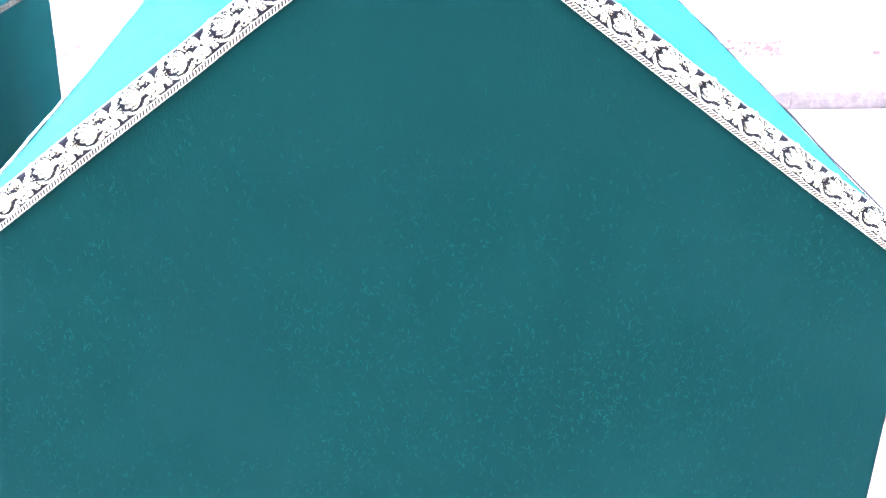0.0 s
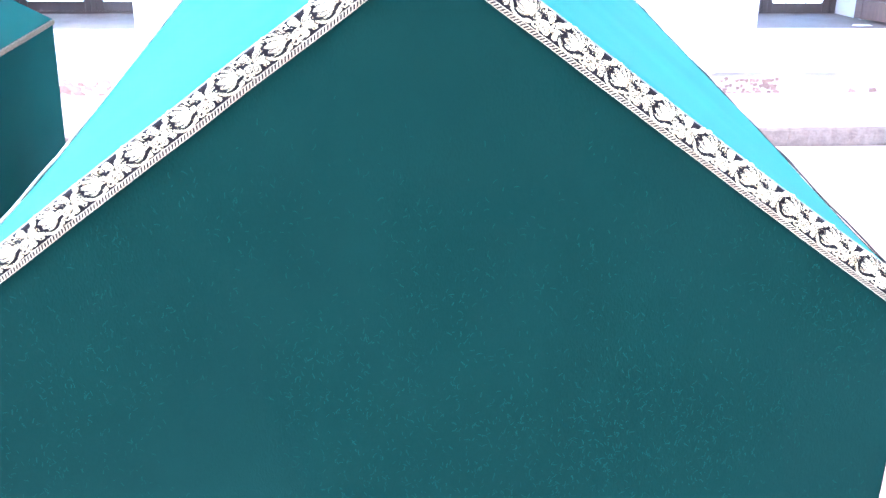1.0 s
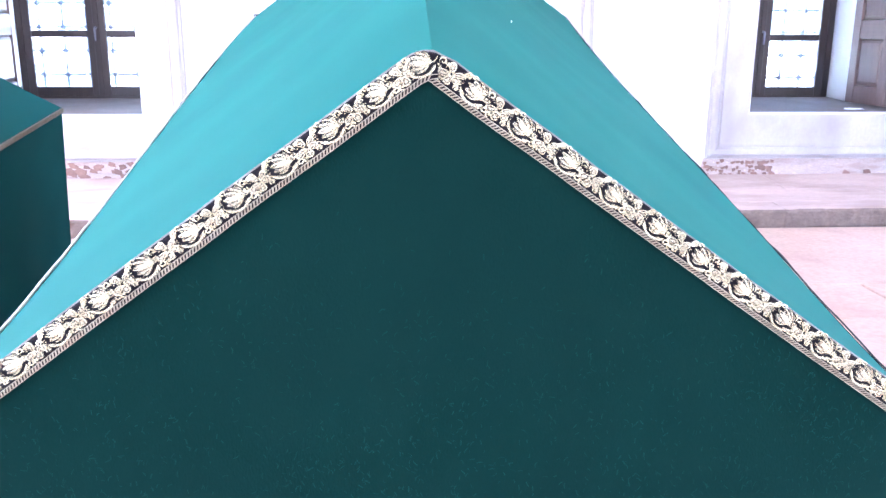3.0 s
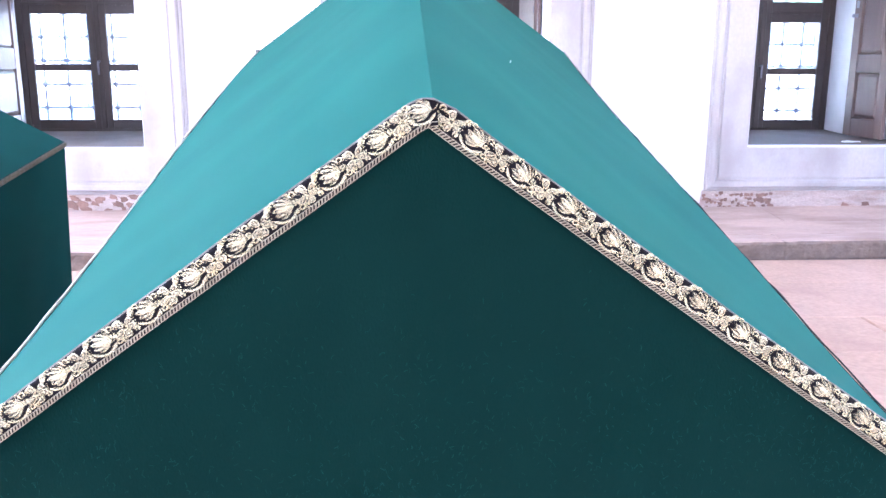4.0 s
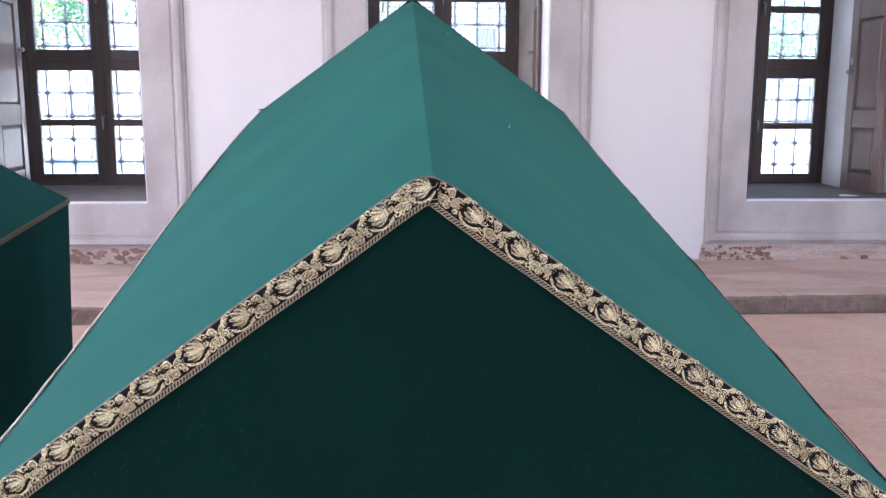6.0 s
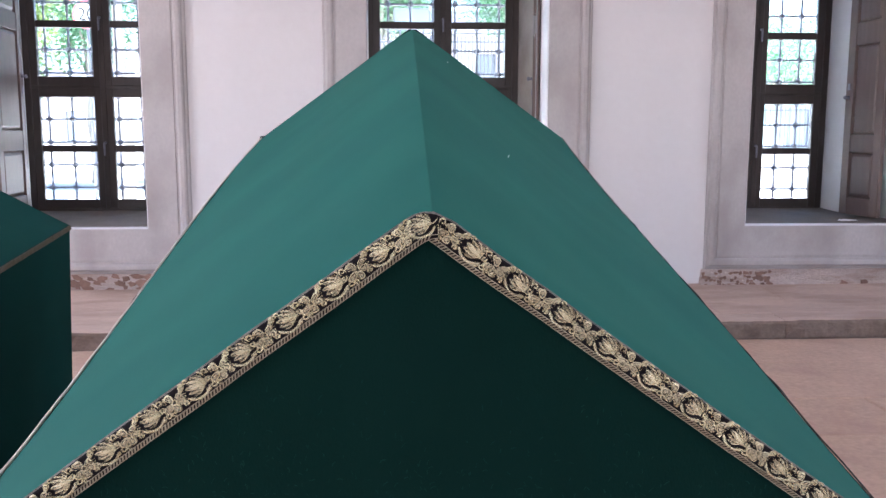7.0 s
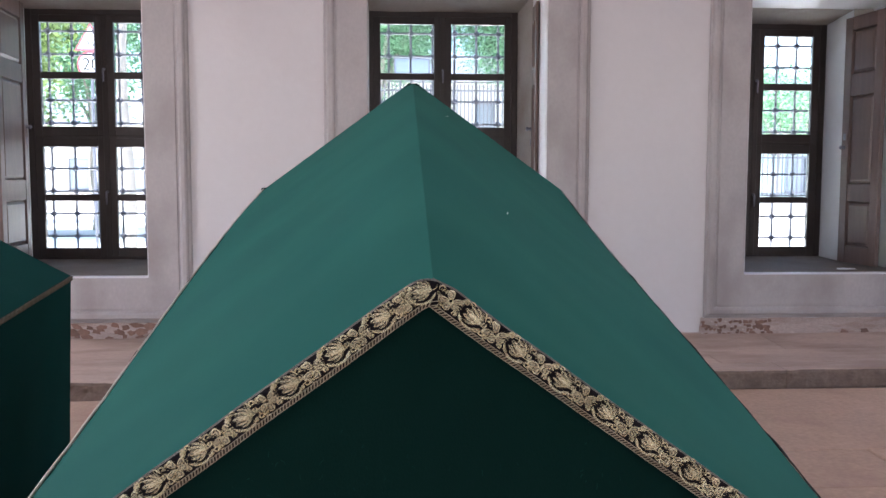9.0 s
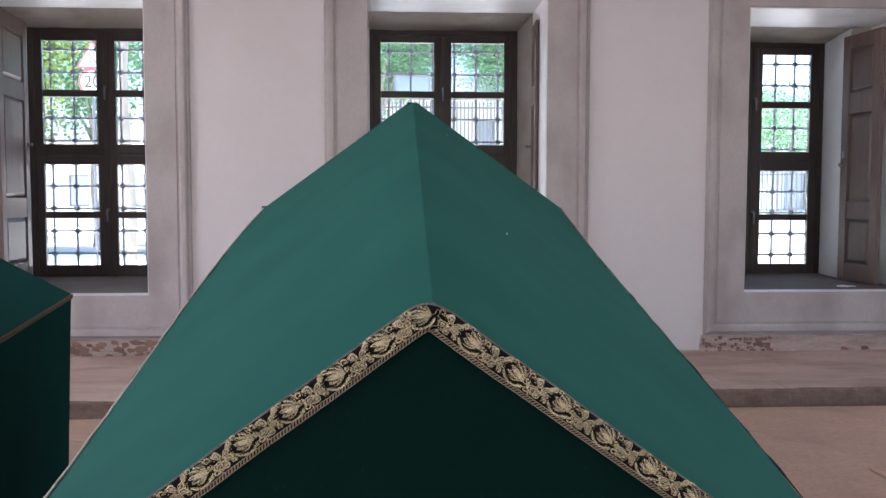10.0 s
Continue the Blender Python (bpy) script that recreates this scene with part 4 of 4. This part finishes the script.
build_tree(-11.2, 23.0, 8.5, 0.14, 3.1, 42000, LEAVES_LIGHT, 1, "leafy street tree with yellow-green sunlit crown")
build_tree(-9.3, 27.0, 8.0, 0.10, 2.3, 12000, LEAVES, 12, "green tree in the courtyard", 0.06)
build_tree(-11.6, 25.5, 5.2, 0.09, 1.9, 8000, LEAVES_LIGHT, 13, "low yellow-green tree in the courtyard", 0.06)
build_tree(-5.22, 17.0, 14.0, 0.10, 2.8, 9000, LEAVES, 2, "plane tree with a thick pale trunk")
build_tree(-14.5, 32.0, 8.5, 0.2, 3.4, 9000, LEAVES, 3, "broad green street tree")
build_tree(-1.0, 40.0, 13.0, 0.25, 4.6, 100000, LEAVES, 4, "dense green tree behind the fence", 0.05)
build_tree(5.6, 40.0, 12.5, 0.25, 4.8, 100000, LEAVES, 5, "dense green tree behind the fence", 0.05)
build_tree(14.9, 33.5, 6.2, 0.07, 2.3, 2600, LEAVES, 6, "light green tree by the street")
build_tree(-6.5, 42.0, 12.0, 0.25, 4.6, 14000, LEAVES, 7, "dense green tree behind the fence")
build_tree(20.0, 42.0, 8.5, 0.25, 4.0, 4500, LEAVES, 8, "dense green tree by the street")

bm = box(bmesh.new(), -5.5, 9.8, 31.0, 31.5, GZ, 2.3, 0.02)
tagged(link_mesh("wall_garden", bm, FACADE), "sunlit white garden wall below the railing", "garden wall", kind="structure")
bm = box(bmesh.new(), 10.6, 25.0, 31.0, 31.4, GZ, 0.55, 0.02)
tagged(link_mesh("wall_garden_low", bm, FACADE), "low sunlit white garden wall below a railing", "garden wall", kind="structure")
low_fence = thing("fence", "grey metal railing on a low wall", "fence", (10.6, 31.2, 0.55))
stake = part("upright", box(bmesh.new(), -0.024, 0.024, -0.015, 0.015, 0, 1.62, 0.004), FENCE, low_fence)
stake.matrix_basis = pose(0.1, 0, 0)
for k in range(1, 78):
    again(stake, low_fence, pose(0.1 + k * 0.185, 0, 0))
for z in (0.15, 1.45):
    part("rail", box(bmesh.new(), 0.0, 14.4, -0.02, 0.02, z, z + 0.06, 0.005), FENCE, low_fence)
fence = thing("fence", "grey metal railing on the garden wall", "fence", (0, 31.2, 2.3))
post = rail = None
for k in range(110):
    x = -5.3 + k * 0.136
    m = pose(x, 0, 0)
    if post is None:
        post = part("upright", box(bmesh.new(), -0.022, 0.022, -0.015, 0.015, 0, 2.3, 0.004), FENCE, fence)
        post.matrix_basis = m
    else:
        again(post, fence, m)
for z in (0.25, 2.05):
    part("rail", box(bmesh.new(), -5.4, 9.7, -0.02, 0.02, z, z + 0.06, 0.005), FENCE, fence)


def build_house(x, y, w, d, h, cols, rows, label, tiled, coat=FACADE, rise=1.8):
    house = thing("house", label, "house", (x, y, GZ))
    holes = [(-w / 2 + w * (c + 0.5) / cols - 0.5, -w / 2 + w * (c + 0.5) / cols + 0.5, 1.0 + rw * 3.0, 2.6 + rw * 3.0) for c in range(cols) for rw in range(rows)]
    part("wall", wall_with_holes(bmesh.new(), "x", -w / 2, w / 2, 0, 0.35, 0, h, holes), coat, house)
    bm = box(bmesh.new(), -w / 2, -w / 2 + 0.35, 0.35, d, 0, h)
    box(bm, w / 2 - 0.35, w / 2, 0.35, d, 0, h)
    box(bm, -w / 2 + 0.35, w / 2 - 0.35, d - 0.35, d, 0, h)
    part("side_wall", bm, coat, house)
    bm = bmesh.new()
    a = [bm.verts.new(p) for p in ((-w / 2 - 0.4, -0.5, h), (w / 2 + 0.4, -0.5, h), (w / 2 + 0.4, d + 0.4, h), (-w / 2 - 0.4, d + 0.4, h))]
    b = [bm.verts.new(p) for p in ((-w / 2 + 1.2, d / 2, h + rise), (w / 2 - 1.2, d / 2, h + rise))]
    for f in ((a[0], a[1], b[1], b[0]), (a[1], a[2], b[1]), (a[2], a[3], b[0], b[1]), (a[3], a[0], b[0]), (a[3], a[2], a[1], a[0])):
        bm.faces.new(f)
    part("roof", bm, RED_ROOF if tiled else FENCE, house, "low grey roof" if tiled else "grey metal roof")
    for s0, s1, z0, z1 in holes:
        f = ring(bmesh.new(), s0, s1, z0, z1, 0.07, 0.10, 0.18, 0.005)
        wnd = part("window", f, FENCE, house)
        part("pane", box(bmesh.new(), s0 + 0.07, s1 - 0.07, 0.13, 0.15, z0 + 0.07, z1 - 0.07), DARK_GLASS, wnd)
    return house


build_house(-17.5, 44.0, 12.0, 8.0, 4.2, 4, 1, "low pale rendered house with grey roof", False)
build_house(3.0, 45.5, 18.0, 9.0, 6.6, 6, 2, "long pale rendered building behind trees", False)
build_house(19.6, 37.0, 7.0, 4.0, 3.1, 3, 1, "small mint-green rendered building behind the railing", False, MINT, 0.5)
build_house(19.5, 50.0, 12.0, 8.0, 6.5, 4, 2, "pale rendered house with metal roof", False)

sign = thing("road_sign", "white road signs with red borders on a grey pole", "road sign", (-6.74, 19.6, GZ))
part("pole", tube(bmesh.new(), ((0, 0.05, 0), (0, 0.05, 4.75)), 0.035, 10), FENCE, sign)


def disc(bm, r, y0, y1, z, n=40, cx=0.0):
    tube(bm, ((cx, y0, z), (cx, y1, z)), r, n)
    return bm


ZC = 3.70 - GZ
round_plate = part("round_plate", disc(bmesh.new(), 0.30, -0.004, 0.01, ZC), SIGN_RED, sign, "red rim of the speed limit sign")
part("face", disc(bmesh.new(), 0.25, -0.012, -0.0045, ZC), SIGN_WHITE, round_plate)
txt = bpy.data.curves.new("number", "FONT")
txt.body, txt.size, txt.extrude, txt.align_x, txt.align_y = "20", 0.38, 0.002, "CENTER", "CENTER"
t_ob = new("number", txt)
deps = bpy.context.evaluated_depsgraph_get()
t_me = bpy.data.meshes.new_from_object(t_ob.evaluated_get(deps))
bpy.data.objects.remove(t_ob)
t_me.materials.clear()
t_me.materials.append(SIGN_BLACK)
number = new("number", t_me)
number.parent = round_plate
number.matrix_basis = pose(0, -0.016, ZC, 90, 0, 0)


def triangle(bm, r, y0, y1, z):
    pts = [(r * math.cos(a), r * math.sin(a)) for a in (math.pi / 2, math.pi * 7 / 6, math.pi * 11 / 6)]
    a = [bm.verts.new((px, y0, z + pz)) for px, pz in pts]
    b = [bm.verts.new((px, y1, z + pz)) for px, pz in pts]
    bm.faces.new(a)
    bm.faces.new(b[::-1])
    for k in range(3):
        bm.faces.new((a[k], a[(k + 1) % 3], b[(k + 1) % 3], b[k]))
    return bm


ZT = ZC + 0.50
plate = part("warning_plate", triangle(bmesh.new(), 0.40, -0.004, 0.01, ZT), SIGN_RED, sign, "red rim of the triangular warning sign")
part("face", triangle(bmesh.new(), 0.32, -0.012, -0.0045, ZT), SIGN_WHITE, plate)
bm = bmesh.new()
for dx, dz, w, h, a in ((-0.05, 0.02, 0.016, 0.05, 0.5), (-0.03, -0.03, 0.012, 0.045, -0.5), (0.05, 0.0, 0.016, 0.05, 0.4), (0.07, -0.05, 0.012, 0.04, -0.6)):
    dome(bm, dx, ZT + dz - 0.03, w, h, a, 0.003, -0.0125)
part("symbol", bm, SIGN_BLACK, plate)

# ---- a panel on added posts, standing in for a distant pale box ----
BOARD = material("pale_blue_board", (0.17, 0.21, 0.26), 0.5, var=0.08, scale=3, fine=30, bump=0.05)
board = thing("sign_board", "pale blue-grey panel on added posts, standing in for a distant pale box", "sign board", (0.42, 30.4, GZ))
part("panel", box(bmesh.new(), -0.58, 0.58, -0.02, 0.0, 5.08, 5.72, 0.004), BOARD, board)
part("frame", ring(bmesh.new(), -0.62, 0.62, 5.04, 5.76, 0.05, -0.035, 0.015, 0.004), FENCE, board)
for px in (-0.4, 0.4):
    part("post", tube(bmesh.new(), ((px, 0.05, 0.0), (px, 0.05, 5.7)), 0.035, 8), FENCE, board)
